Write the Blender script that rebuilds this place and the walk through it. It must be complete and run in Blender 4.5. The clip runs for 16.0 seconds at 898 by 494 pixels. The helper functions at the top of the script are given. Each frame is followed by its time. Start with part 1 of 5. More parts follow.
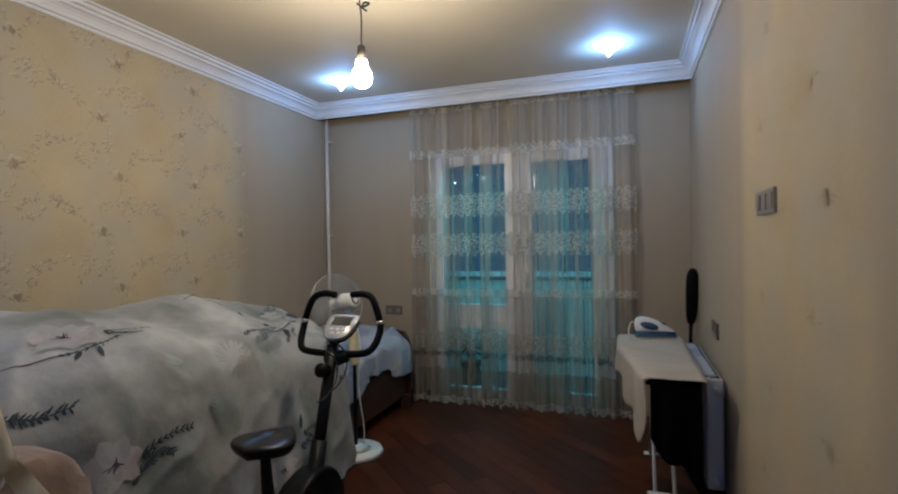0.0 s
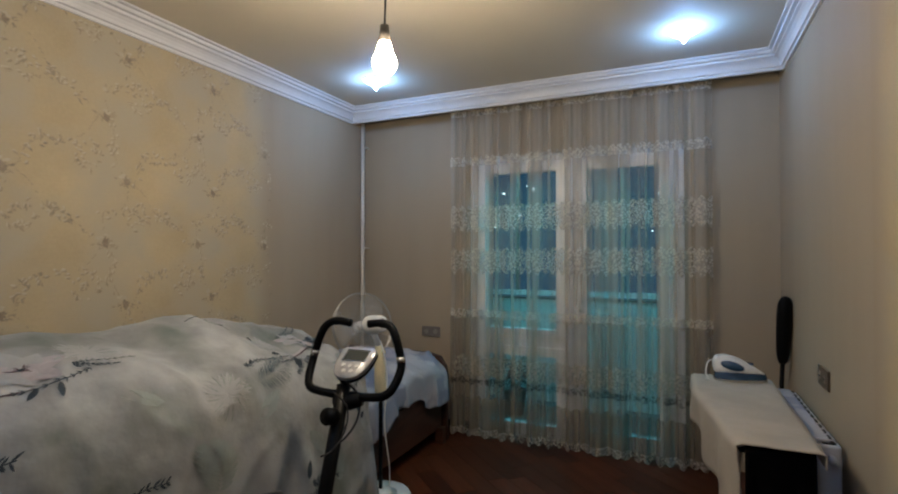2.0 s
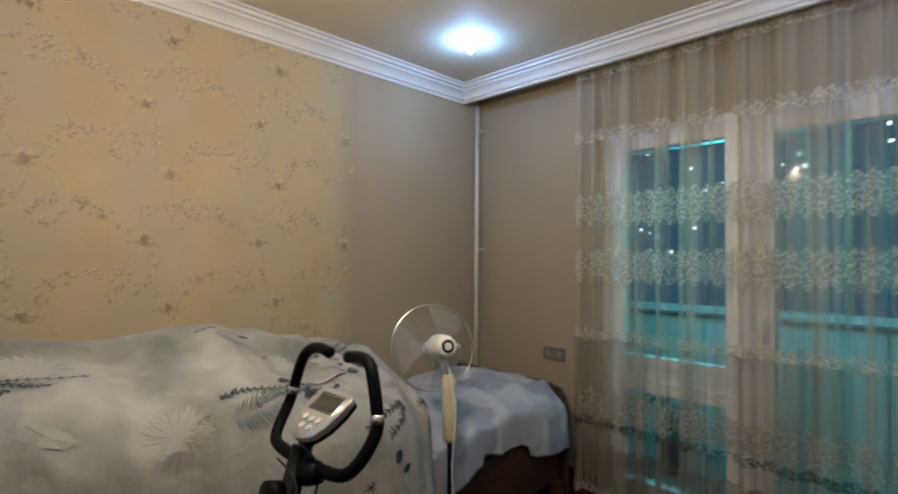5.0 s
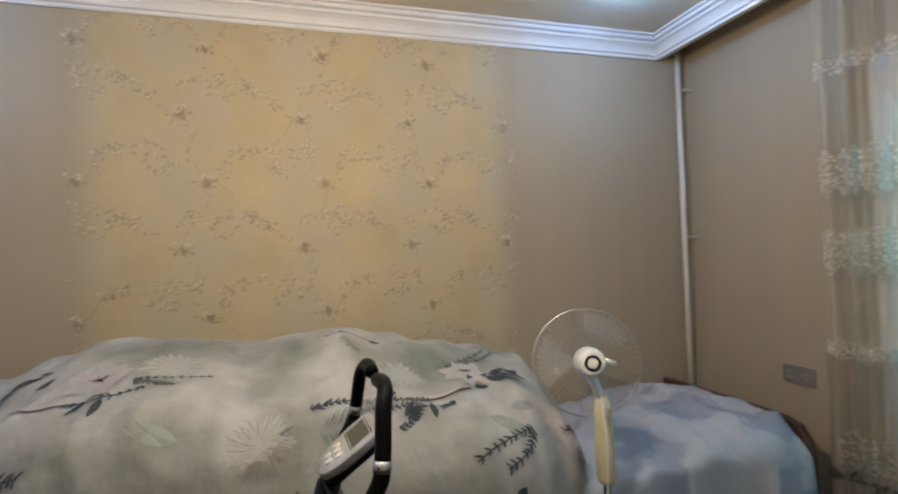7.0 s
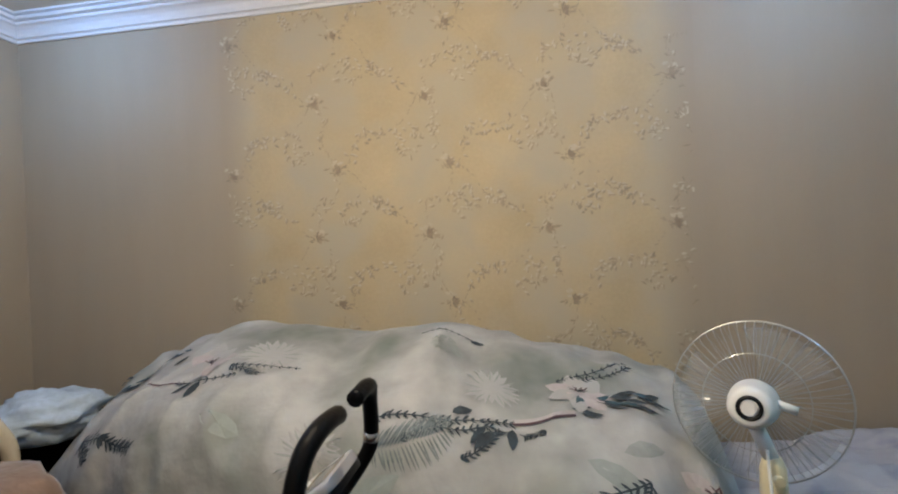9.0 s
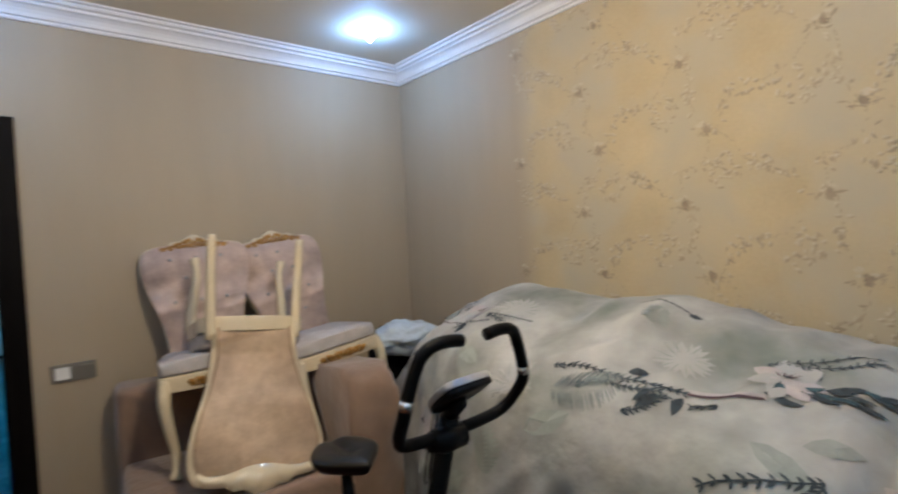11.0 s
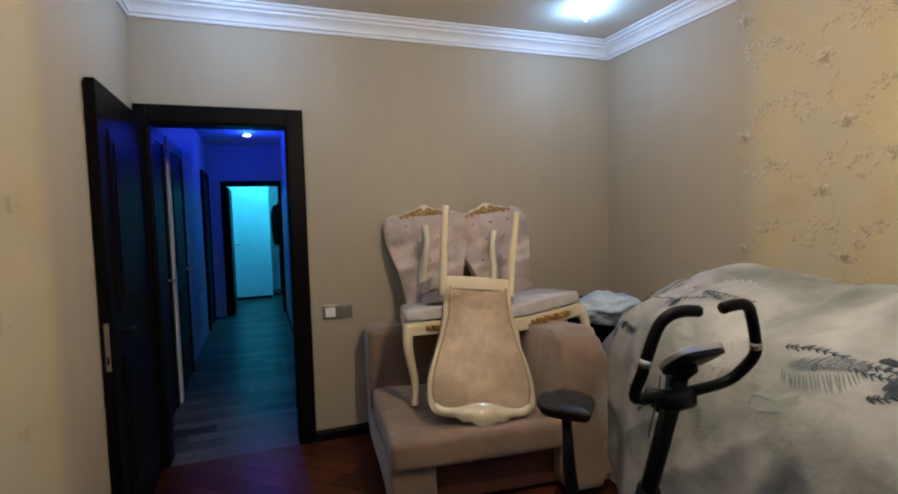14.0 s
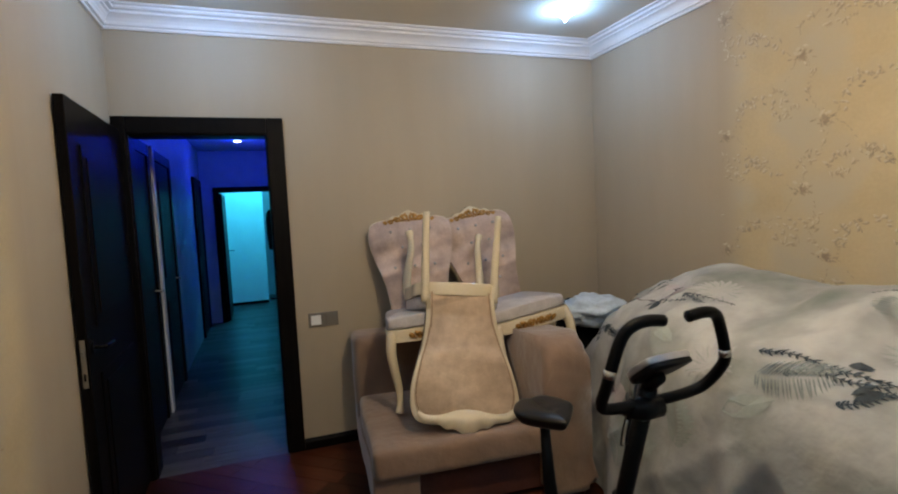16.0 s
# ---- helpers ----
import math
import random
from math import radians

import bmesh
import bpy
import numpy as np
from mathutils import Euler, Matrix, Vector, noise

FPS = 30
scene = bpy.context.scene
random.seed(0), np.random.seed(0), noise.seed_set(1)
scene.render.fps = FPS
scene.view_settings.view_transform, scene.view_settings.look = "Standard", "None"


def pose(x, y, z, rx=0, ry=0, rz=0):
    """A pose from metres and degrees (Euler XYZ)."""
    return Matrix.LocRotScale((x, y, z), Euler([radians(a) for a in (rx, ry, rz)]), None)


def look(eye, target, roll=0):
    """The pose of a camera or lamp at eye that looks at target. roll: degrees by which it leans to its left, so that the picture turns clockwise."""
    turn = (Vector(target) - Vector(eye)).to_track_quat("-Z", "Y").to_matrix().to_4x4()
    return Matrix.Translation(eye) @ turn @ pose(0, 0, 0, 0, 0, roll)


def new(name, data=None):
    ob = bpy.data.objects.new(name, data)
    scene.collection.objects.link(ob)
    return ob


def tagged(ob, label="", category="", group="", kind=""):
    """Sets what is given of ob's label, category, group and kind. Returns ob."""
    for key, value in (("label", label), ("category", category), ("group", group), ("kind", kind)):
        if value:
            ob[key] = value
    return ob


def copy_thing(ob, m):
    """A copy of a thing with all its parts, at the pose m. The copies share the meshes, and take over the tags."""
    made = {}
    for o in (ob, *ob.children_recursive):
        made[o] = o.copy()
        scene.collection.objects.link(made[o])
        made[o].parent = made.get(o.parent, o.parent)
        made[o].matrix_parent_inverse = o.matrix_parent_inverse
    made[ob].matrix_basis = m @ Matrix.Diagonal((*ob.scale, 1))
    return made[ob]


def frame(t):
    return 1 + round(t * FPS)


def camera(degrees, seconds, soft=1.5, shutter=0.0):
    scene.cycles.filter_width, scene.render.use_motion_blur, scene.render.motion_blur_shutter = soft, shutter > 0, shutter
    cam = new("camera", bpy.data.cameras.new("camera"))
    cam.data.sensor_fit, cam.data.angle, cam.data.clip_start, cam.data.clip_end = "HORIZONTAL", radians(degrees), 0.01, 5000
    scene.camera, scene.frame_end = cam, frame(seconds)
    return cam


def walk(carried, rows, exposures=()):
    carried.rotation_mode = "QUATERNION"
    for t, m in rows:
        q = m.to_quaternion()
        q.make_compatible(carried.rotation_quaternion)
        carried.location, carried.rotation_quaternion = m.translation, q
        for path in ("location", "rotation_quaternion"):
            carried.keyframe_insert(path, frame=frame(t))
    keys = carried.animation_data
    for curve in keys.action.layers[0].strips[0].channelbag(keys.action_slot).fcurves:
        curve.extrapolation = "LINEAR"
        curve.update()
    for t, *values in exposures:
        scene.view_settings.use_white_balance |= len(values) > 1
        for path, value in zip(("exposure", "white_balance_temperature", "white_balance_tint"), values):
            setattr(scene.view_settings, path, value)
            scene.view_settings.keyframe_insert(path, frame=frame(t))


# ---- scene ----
cam = camera(82.3, 16.0, soft=2.0, shutter=0.5)
PATH = [
    (0, (0.079, 2.348, 1.4), (-0.573, 4.239, 1.387), -1.0),
    (0.5, (0.067, 2.476, 1.404), (-0.692, 4.326, 1.399), -1.1),
    (1, (0.056, 2.545, 1.416), (-0.748, 4.376, 1.43), -0.7),
    (1.5, (0.035, 2.656, 1.417), (-0.795, 4.475, 1.445), -0.3),
    (2, (-0.028, 2.783, 1.438), (-0.854, 4.604, 1.469), -0.0),
    (2.5, (-0.04, 2.928, 1.431), (-0.868, 4.748, 1.468), -0.0),
    (3, (-0.018, 3.068, 1.435), (-0.914, 4.854, 1.501), 0.5),
    (3.5, (-0.007, 3.223, 1.43), (-1.002, 4.957, 1.486), 0.4),
    (3.7, (-0.009, 3.311, 1.416), (-1.03, 5.03, 1.48), 0.5),
    (6, (0.011, 4.03, 1.436), (-1.677, 5.101, 1.467), -1.3),
    (6.5, (-0.034, 4.204, 1.413), (-1.811, 5.12, 1.461), -2.2),
    (7, (-0.032, 4.365, 1.426), (-1.949, 4.933, 1.467), -2.0),
    (7.5, (-0.084, 4.464, 1.4), (-2.048, 4.839, 1.445), -2.1),
    (8, (-0.196, 4.569, 1.435), (-2.191, 4.71, 1.442), -2.2),
    (8.2, (-0.235, 4.629, 1.445), (-2.234, 4.653, 1.452), -2.3),
    (10.3, (-0.423, 5.285, 1.414), (-2.115, 4.219, 1.382), -2.9),
    (10.5, (-0.427, 5.355, 1.405), (-1.998, 4.116, 1.382), -3.1),
    (11, (-0.354, 5.486, 1.42), (-1.633, 3.949, 1.376), -3.1),
    (11.5, (-0.263, 5.55, 1.434), (-1.295, 3.837, 1.394), -3.1),
    (12, (-0.217, 5.574, 1.427), (-1.059, 3.76, 1.396), -2.8),
    (12.5, (-0.131, 5.594, 1.433), (-0.877, 3.739, 1.393), -2.4),
    (13, (-0.091, 5.59, 1.43), (-0.783, 3.716, 1.34), -1.8),
    (13.5, (-0.065, 5.57, 1.437), (-0.759, 3.698, 1.313), -1.8),
    (14, (-0.079, 5.58, 1.44), (-0.768, 3.707, 1.312), -1.6),
    (14.5, (-0.105, 5.604, 1.451), (-0.794, 3.731, 1.322), -1.8),
    (15, (-0.147, 5.588, 1.464), (-0.832, 3.714, 1.333), -2.2),
    (15.5, (-0.151, 5.551, 1.48), (-0.845, 3.68, 1.348), -2.7),
    (16, (-0.186, 5.604, 1.476), (-0.87, 3.73, 1.342), -2.9),
]
EXPOSURES = [(0, -0.48, 6250, 10), (1.5, -0.49, 6550, 10), (3.5, -0.52, 7050, 10), (6, -0.02, 7200, 10), (7, 0.01, 6900, 10), (8, 0.08, 6650, 10), (10.5, 0.08, 6350, 10), (11.5, 0.22, 6950, 10), (12.5, 0.03, 7050, 10), (13.5, 0.0, 7050, 10), (16, 0.0, 7250, 10)]
walk(cam, [(t, look(eye, target, roll)) for t, eye, target, roll in PATH], EXPOSURES)

# ---- world and lamps ----
world = bpy.data.worlds.new("night")
scene.world = world
world.use_nodes = True
world.node_tree.nodes["Background"].inputs[0].default_value = (0.010, 0.042, 0.080, 1)
world.node_tree.nodes["Background"].inputs[1].default_value = 3.0

XL, XR, YB, YW, ZC = -2.643, 0.556, 2.24, 6.71, 2.70   # room: left, right, back, window wall, ceiling
SPOTS = [(-2.03, 5.92), (-0.01, 5.93), (-2.06, 2.79), (-0.03, 2.79)]


def lamp(name, kind, place, watts, colour, size=0.05, aim=None):
    data = bpy.data.lights.new(name, kind)
    data.energy, data.color = watts, colour
    if kind == "AREA":
        data.size = size
    else:
        data.shadow_soft_size = size
    ob = new(name, data)
    ob.matrix_world = look(place, aim) if aim else pose(*place)
    return tagged(ob, kind="structure")


for sx, sy in SPOTS:
    lamp("spot_light", "POINT", (sx, sy, ZC - 0.085), 13.5, (0.20, 0.46, 1.0), 0.03)
lamp("balcony_light", "AREA", (-1.0, 7.35, 2.52), 52, (0.035, 0.54, 0.74), 0.7, (-1.0, 7.36, 0))
lamp("hall_light", "POINT", (0.01, -1.5, 2.45), 13, (0.001, 0.035, 0.9), 0.05)
# no fixture of its own: added to tint the doorway's top blue
lamp("hall_light", "POINT", (0.1, 1.35, 2.42), 0.45, (0.004, 0.03, 1.0), 0.05)
lamp("end_room_light", "POINT", (-0.1, -3.4, 2.45), 70, (0.015, 0.56, 0.95), 0.08)

# ---- materials ----
def material(name, colour, rough=0.6, metal=0.0, vary=0.12, scale=6.0, fine=60.0, bump=0.15, coat=0.0, spec=0.5, island=0.0, relief=0.003, stretch=(1, 1, 1), second=None, patch=3.2, blend=(0.40, 0.62)):
    """A surface whose colour varies at two scales, with fine relief."""
    mat = bpy.data.materials.new(name)
    mat.use_nodes = True
    nt = mat.node_tree
    n, l = nt.nodes, nt.links
    b = n["Principled BSDF"]
    b.inputs["Roughness"].default_value, b.inputs["Metallic"].default_value = rough, metal
    b.inputs["Coat Weight"].default_value = coat
    b.inputs["Specular IOR Level"].default_value = spec
    co = n.new("ShaderNodeTexCoord")
    mp = n.new("ShaderNodeMapping")
    mp.inputs["Scale"].default_value = stretch
    l.new(co.outputs["Object"], mp.inputs["Vector"])
    a, f = n.new("ShaderNodeTexNoise"), n.new("ShaderNodeTexNoise")
    a.inputs["Scale"].default_value, f.inputs["Scale"].default_value = scale, fine
    a.inputs["Detail"].default_value = 5
    f.inputs["Detail"].default_value = 3
    for t in (a, f):
        l.new(mp.outputs["Vector"], t.inputs["Vector"])
    add = n.new("ShaderNodeMath")
    add.operation = "MULTIPLY_ADD"
    add.inputs[1].default_value = 0.4
    l.new(f.outputs["Fac"], add.inputs[0])
    l.new(a.outputs["Fac"], add.inputs[2])
    ramp = n.new("ShaderNodeValToRGB")
    lo, hi = [c * (1 - vary) for c in colour], [min(1, c * (1 + vary)) for c in colour]
    ramp.color_ramp.elements[0].position, ramp.color_ramp.elements[1].position = 0.45, 0.95
    ramp.color_ramp.elements[0].color, ramp.color_ramp.elements[1].color = (*lo, 1), (*hi, 1)
    l.new(add.outputs[0], ramp.inputs["Fac"])
    out = ramp.outputs["Color"]
    if second:
        w, wr, mx = n.new("ShaderNodeTexNoise"), n.new("ShaderNodeMapRange"), n.new("ShaderNodeMixRGB")
        w.inputs["Scale"].default_value, w.inputs["Detail"].default_value = patch, 4
        wr.inputs["From Min"].default_value, wr.inputs["From Max"].default_value = blend
        l.new(co.outputs["Object"], w.inputs["Vector"])
        l.new(w.outputs["Fac"], wr.inputs["Value"])
        l.new(wr.outputs["Result"], mx.inputs[0])
        l.new(out, mx.inputs[1])
        mx.inputs[2].default_value = (*second, 1)
        out = mx.outputs[0]
    if island:
        inf = n.new("ShaderNodeObjectInfo")
        hsv = n.new("ShaderNodeHueSaturation")
        mr = n.new("ShaderNodeMapRange")
        mr.inputs["To Min"].default_value, mr.inputs["To Max"].default_value = 1 - island, 1 + island
        l.new(inf.outputs["Random"], mr.inputs["Value"])
        l.new(mr.outputs["Result"], hsv.inputs["Value"])
        l.new(out, hsv.inputs["Color"])
        out = hsv.outputs["Color"]
    l.new(out, b.inputs["Base Color"])
    if bump:
        bp = n.new("ShaderNodeBump")
        bp.inputs["Strength"].default_value, bp.inputs["Distance"].default_value = bump, relief
        l.new(f.outputs["Fac"], bp.inputs["Height"])
        l.new(bp.outputs["Normal"], b.inputs["Normal"])
    return mat


def glowing(name, colour, strength):
    mat = bpy.data.materials.new(name)
    mat.use_nodes = True
    b = mat.node_tree.nodes["Principled BSDF"]
    b.inputs["Base Color"].default_value = (*colour, 1)
    b.inputs["Emission Color"].default_value = (*colour, 1)
    b.inputs["Emission Strength"].default_value = strength
    return mat


def clear(name, colour=(0.9, 0.95, 0.95), see=0.85, rough=0.05):
    """Thin clear sheet: part see-through, part glossy."""
    mat = bpy.data.materials.new(name)
    mat.use_nodes = True
    n, l = mat.node_tree.nodes, mat.node_tree.links
    b = n["Principled BSDF"]
    b.inputs["Base Color"].default_value, b.inputs["Roughness"].default_value = (*colour, 1), rough
    t = n.new("ShaderNodeBsdfTransparent")
    m = n.new("ShaderNodeMixShader")
    m.inputs[0].default_value = see
    l.new(b.outputs[0], m.inputs[1])
    l.new(t.outputs[0], m.inputs[2])
    l.new(m.outputs[0], n["Material Output"].inputs["Surface"])
    return mat


def cloth_sheer(name, colour, see, lace=0.0, stripe=0.0):
    """Sheer curtain cloth: see-through between threads, the rest scatters light; lace has holes of its own."""
    mat = bpy.data.materials.new(name)
    mat.use_nodes = True
    n, l = mat.node_tree.nodes, mat.node_tree.links
    n.remove(n["Principled BSDF"])
    d, tl, tr = n.new("ShaderNodeBsdfDiffuse"), n.new("ShaderNodeBsdfTranslucent"), n.new("ShaderNodeBsdfTransparent")
    d.inputs[0].default_value = tl.inputs[0].default_value = (*colour, 1)
    m1, m2 = n.new("ShaderNodeMixShader"), n.new("ShaderNodeMixShader")
    m1.inputs[0].default_value = 0.42
    l.new(d.outputs[0], m1.inputs[1]), l.new(tl.outputs[0], m1.inputs[2])
    l.new(m1.outputs[0], m2.inputs[1]), l.new(tr.outputs[0], m2.inputs[2])
    co = n.new("ShaderNodeTexCoord")
    if lace:
        v = n.new("ShaderNodeTexVoronoi")
        v.inputs["Scale"].default_value = 62
        l.new(co.outputs["Object"], v.inputs["Vector"])
        mr = n.new("ShaderNodeMapRange")
        mr.inputs["From Min"].default_value, mr.inputs["From Max"].default_value = 0.25, 0.6
        mr.inputs["To Min"].default_value, mr.inputs["To Max"].default_value = see - lace, see + lace
        l.new(v.outputs["Distance"], mr.inputs["Value"])
        # upright streaks in the see-through imitate the light and dark of pleats
        mp, nz, ml = n.new("ShaderNodeMapping"), n.new("ShaderNodeTexNoise"), n.new("ShaderNodeMath")
        mp.inputs["Scale"].default_value = (9, 9, 0.10)
        nz.inputs["Scale"].default_value, nz.inputs["Detail"].default_value = 1.5, 1.5
        l.new(co.outputs["Object"], mp.inputs["Vector"]), l.new(mp.outputs[0], nz.inputs["Vector"])
        ml.operation, ml.use_clamp = "MULTIPLY_ADD", True
        ml.inputs[1].default_value = 1.3
        sub = n.new("ShaderNodeMath")
        sub.inputs[1].default_value = -0.65
        l.new(mr.outputs[0], sub.inputs[0])
        l.new(nz.outputs["Fac"], ml.inputs[0]), l.new(sub.outputs[0], ml.inputs[2])
        l.new(ml.outputs[0], m2.inputs[0])
    else:
        # the same imitated pleat shading for plain sheer, its strength set by stripe
        mp, nz, mr = n.new("ShaderNodeMapping"), n.new("ShaderNodeTexNoise"), n.new("ShaderNodeMapRange")
        mp.inputs["Scale"].default_value = (9, 9, 0.10)
        nz.inputs["Scale"].default_value, nz.inputs["Detail"].default_value = 1.5, 1.5
        l.new(co.outputs["Object"], mp.inputs["Vector"]), l.new(mp.outputs[0], nz.inputs["Vector"])
        mr.inputs["From Min"].default_value, mr.inputs["From Max"].default_value = 0.36, 0.64
        mr.inputs["To Min"].default_value, mr.inputs["To Max"].default_value = see - stripe, see + stripe
        l.new(nz.outputs["Fac"], mr.inputs["Value"]), l.new(mr.outputs[0], m2.inputs[0])
    l.new(m2.outputs[0], n["Material Output"].inputs["Surface"])
    return mat


PLAIN_PAPER = material("plain_wallpaper", (0.362, 0.298, 0.218), 0.68, spec=0.3, vary=0.035, scale=2.0, fine=90, bump=0.12, stretch=(3, 3, 0.4))


def floral_paper(name, y0, y1):
    """Ochre ground in soft patches, 0.533 m apart, between greyish ones; plain towards the panel's edges."""
    mat = material(name, (0.455, 0.366, 0.230), 0.75, spec=0.25, vary=0.10, scale=2.6, fine=70, bump=0.15, second=(0.420, 0.364, 0.268), patch=6.5)
    n, l = mat.node_tree.nodes, mat.node_tree.links
    mix = next(q for q in n if q.bl_idname == "ShaderNodeMixRGB")
    soft = mix.inputs[0].links[0].from_node
    co = next(q for q in n if q.bl_idname == "ShaderNodeTexCoord")
    xyz = n.new("ShaderNodeSeparateXYZ")
    l.new(co.outputs["Object"], xyz.inputs[0])

    def step(kind, a, b=0.0, c=0.0):
        m = n.new("ShaderNodeMath")
        m.operation = kind
        for i, v in enumerate((a, b, c)):
            if isinstance(v, float):
                m.inputs[i].default_value = v
            else:
                l.new(v, m.inputs[i])
        return m.outputs[0]

    up = step("COSINE", step("MULTIPLY_ADD", xyz.outputs[2], 9.973, -18.06))
    side = step("COSINE", step("ADD", step("MULTIPLY_ADD", xyz.outputs[1], 11.788, -49.16), step("MULTIPLY", up, 0.73)))
    rows = step("MULTIPLY_ADD", step("COSINE", step("MULTIPLY_ADD", xyz.outputs[2], 19.946, -36.12)), 0.42, 0.58)
    patches = step("MULTIPLY_ADD", step("MULTIPLY", side, rows), -0.62, 0.22)
    off = step("ABSOLUTE", step("ADD", xyz.outputs[1], -(y0 + y1) / 2))
    l.new(step("MULTIPLY_ADD", soft.outputs[0], 0.45, patches), mix.inputs[0])
    mix.use_clamp = True
    rim, ground = n.new("ShaderNodeMapRange"), n.new("ShaderNodeMixRGB")
    rim.interpolation_type = "SMOOTHSTEP"
    rim.inputs["From Min"].default_value, rim.inputs["From Max"].default_value = (y1 - y0) / 2 - 0.20, (y1 - y0) / 2
    l.new(off, rim.inputs["Value"])
    l.new(rim.outputs[0], ground.inputs[0])
    l.new(mix.outputs[0], ground.inputs[1])
    ground.inputs[2].default_value = (0.362, 0.298, 0.218, 1)
    l.new(ground.outputs[0], n["Principled BSDF"].inputs["Base Color"])
    return mat


FLORAL_LEFT, FLORAL_RIGHT = floral_paper("floral_wallpaper", 3.385, 5.555), floral_paper("streaked_wallpaper", 3.50, 4.93)
PRINT_DARK = material("print_brown", (0.272, 0.220, 0.152), 0.6, vary=0.25, scale=20, bump=0.1)
PRINT_LIGHT = material("print_light", (0.465, 0.402, 0.296), 0.6, spec=0.3, vary=0.1, scale=20, bump=0.1)
PRINT_FAINT = material("print_faint", (0.375, 0.300, 0.195), 0.7, spec=0.25, vary=0.12, scale=9, bump=0.1)
PRINT_GREY = material("print_grey", (0.315, 0.258, 0.178), 0.6, vary=0.2, scale=20, bump=0.1)
PLASTER = material("ceiling_paint", (0.60, 0.535, 0.425), 0.7, vary=0.05, scale=1.5, fine=120, bump=0.08)
CORNICE = material("cornice_paint", (0.67, 0.655, 0.645), 0.55, vary=0.05, scale=5, bump=0.08)
WHITE_PVC = material("white_pvc", (0.80, 0.80, 0.80), 0.35, vary=0.04, scale=4, bump=0.03)
DARK_WOOD = material("dark_wenge", (0.004, 0.003, 0.0026), 0.42, spec=0.07, vary=0.4, scale=5, fine=50, bump=0.2, stretch=(6, 6, 0.6))
PLANK = material("laminate_red", (0.064, 0.0165, 0.0065), 0.30, spec=0.20, vary=0.4, scale=3.0, fine=26, bump=0.12, island=0.5, stretch=(0.5, 7, 1))
HALL_PLANK = material("laminate_hall", (0.062, 0.058, 0.055), 0.34, spec=0.40, vary=0.5, scale=3.0, fine=26, bump=0.12, island=0.85, stretch=(0.5, 7, 1))
SUBFLOOR = material("floor_joint", (0.05, 0.02, 0.012), 0.7, bump=0.1)
HALL_WALL = material("hall_paper", (0.55, 0.55, 0.58), 0.5, vary=0.08, bump=0.1)
SCREED = material("balcony_floor", (0.10, 0.115, 0.115), 0.6, vary=0.2, bump=0.2)
BALCONY_PANEL = material("balcony_panel", (0.72, 0.78, 0.76), 0.5, vary=0.10, scale=1.2, bump=0.1)
BED_WOOD = material("bed_wood", (0.055, 0.021, 0.012), 0.40, vary=0.35, scale=4, fine=40, bump=0.15, stretch=(0.7, 1, 7))
SHEET = material("white_sheet", (0.38, 0.38, 0.415), 0.85, vary=0.10, scale=5, fine=180, bump=0.25, second=(0.25, 0.265, 0.325), patch=3.4, blend=(0.54, 0.60))
BLACK_RUBBER = material("black_foam", (0.003, 0.003, 0.0032), 0.45, spec=0.10, vary=0.3, fine=150, bump=0.3)
VINYL = material("black_vinyl", (0.004, 0.004, 0.0042), 0.28, spec=0.35, vary=0.3, fine=120, bump=0.15)
BLACK_PAINT = material("black_paint", (0.004, 0.004, 0.0045), 0.40, spec=0.16, vary=0.2, bump=0.05)
SILVER = material("silver_plastic", (0.42, 0.42, 0.43), 0.32, metal=0.4, vary=0.1, bump=0.05)
SCREEN = material("lcd_screen", (0.05, 0.055, 0.05), 0.12, vary=0.1, bump=0)
WHITE_PLASTIC = material("white_plastic", (0.72, 0.72, 0.70), 0.35, vary=0.08, bump=0.03)
AGED_PLASTIC = material("aged_plastic", (0.62, 0.55, 0.36), 0.4, vary=0.15, scale=14, bump=0.05)
FAN_CLEAR = clear("fan_blade_plastic", (0.50, 0.53, 0.55), 0.86, 0.15)
WIRE = material("fan_wire", (0.42, 0.42, 0.41), 0.3, metal=0.6, bump=0)
SOFA_CLOTH = material("sofa_velour", (0.215, 0.138, 0.096), 0.9, vary=0.16, scale=5, fine=11, bump=0.6, relief=0.018)
SOFA_CLOTH.node_tree.nodes["Principled BSDF"].inputs["Sheen Weight"].default_value = 0.35
SOFA_BASE = material("sofa_base", (0.09, 0.03, 0.02), 0.5, vary=0.3, bump=0.2)
IVORY = material("ivory_lacquer", (0.60, 0.51, 0.36), 0.22, vary=0.07, scale=8, bump=0.03, coat=0.4)
SOCKET_GREY = material("lamp_holder", (0.07, 0.06, 0.05), 0.5, vary=0.2, bump=0.05)
GILT = material("gilt", (0.36, 0.19, 0.05), 0.35, metal=0.55, vary=0.4, scale=40, bump=0.3)
DAMASK = material("damask_pink", (0.42, 0.315, 0.27), 0.6, vary=0.22, scale=16, fine=90, bump=0.3)
DAMASK_REAR = material("damask_rear", (0.44, 0.32, 0.22), 0.6, vary=0.16, scale=22, fine=90, bump=0.25)
SEAT_CLOTH = material("seat_brocade", (0.44, 0.41, 0.40), 0.55, vary=0.16, scale=18, fine=90, bump=0.3)
PIPING = material("brown_braid", (0.26, 0.17, 0.10), 0.7, vary=0.2, scale=60, bump=0.2)
CRYSTAL = material("crystal_button", (0.85, 0.85, 0.88), 0.08, metal=0.7, bump=0)
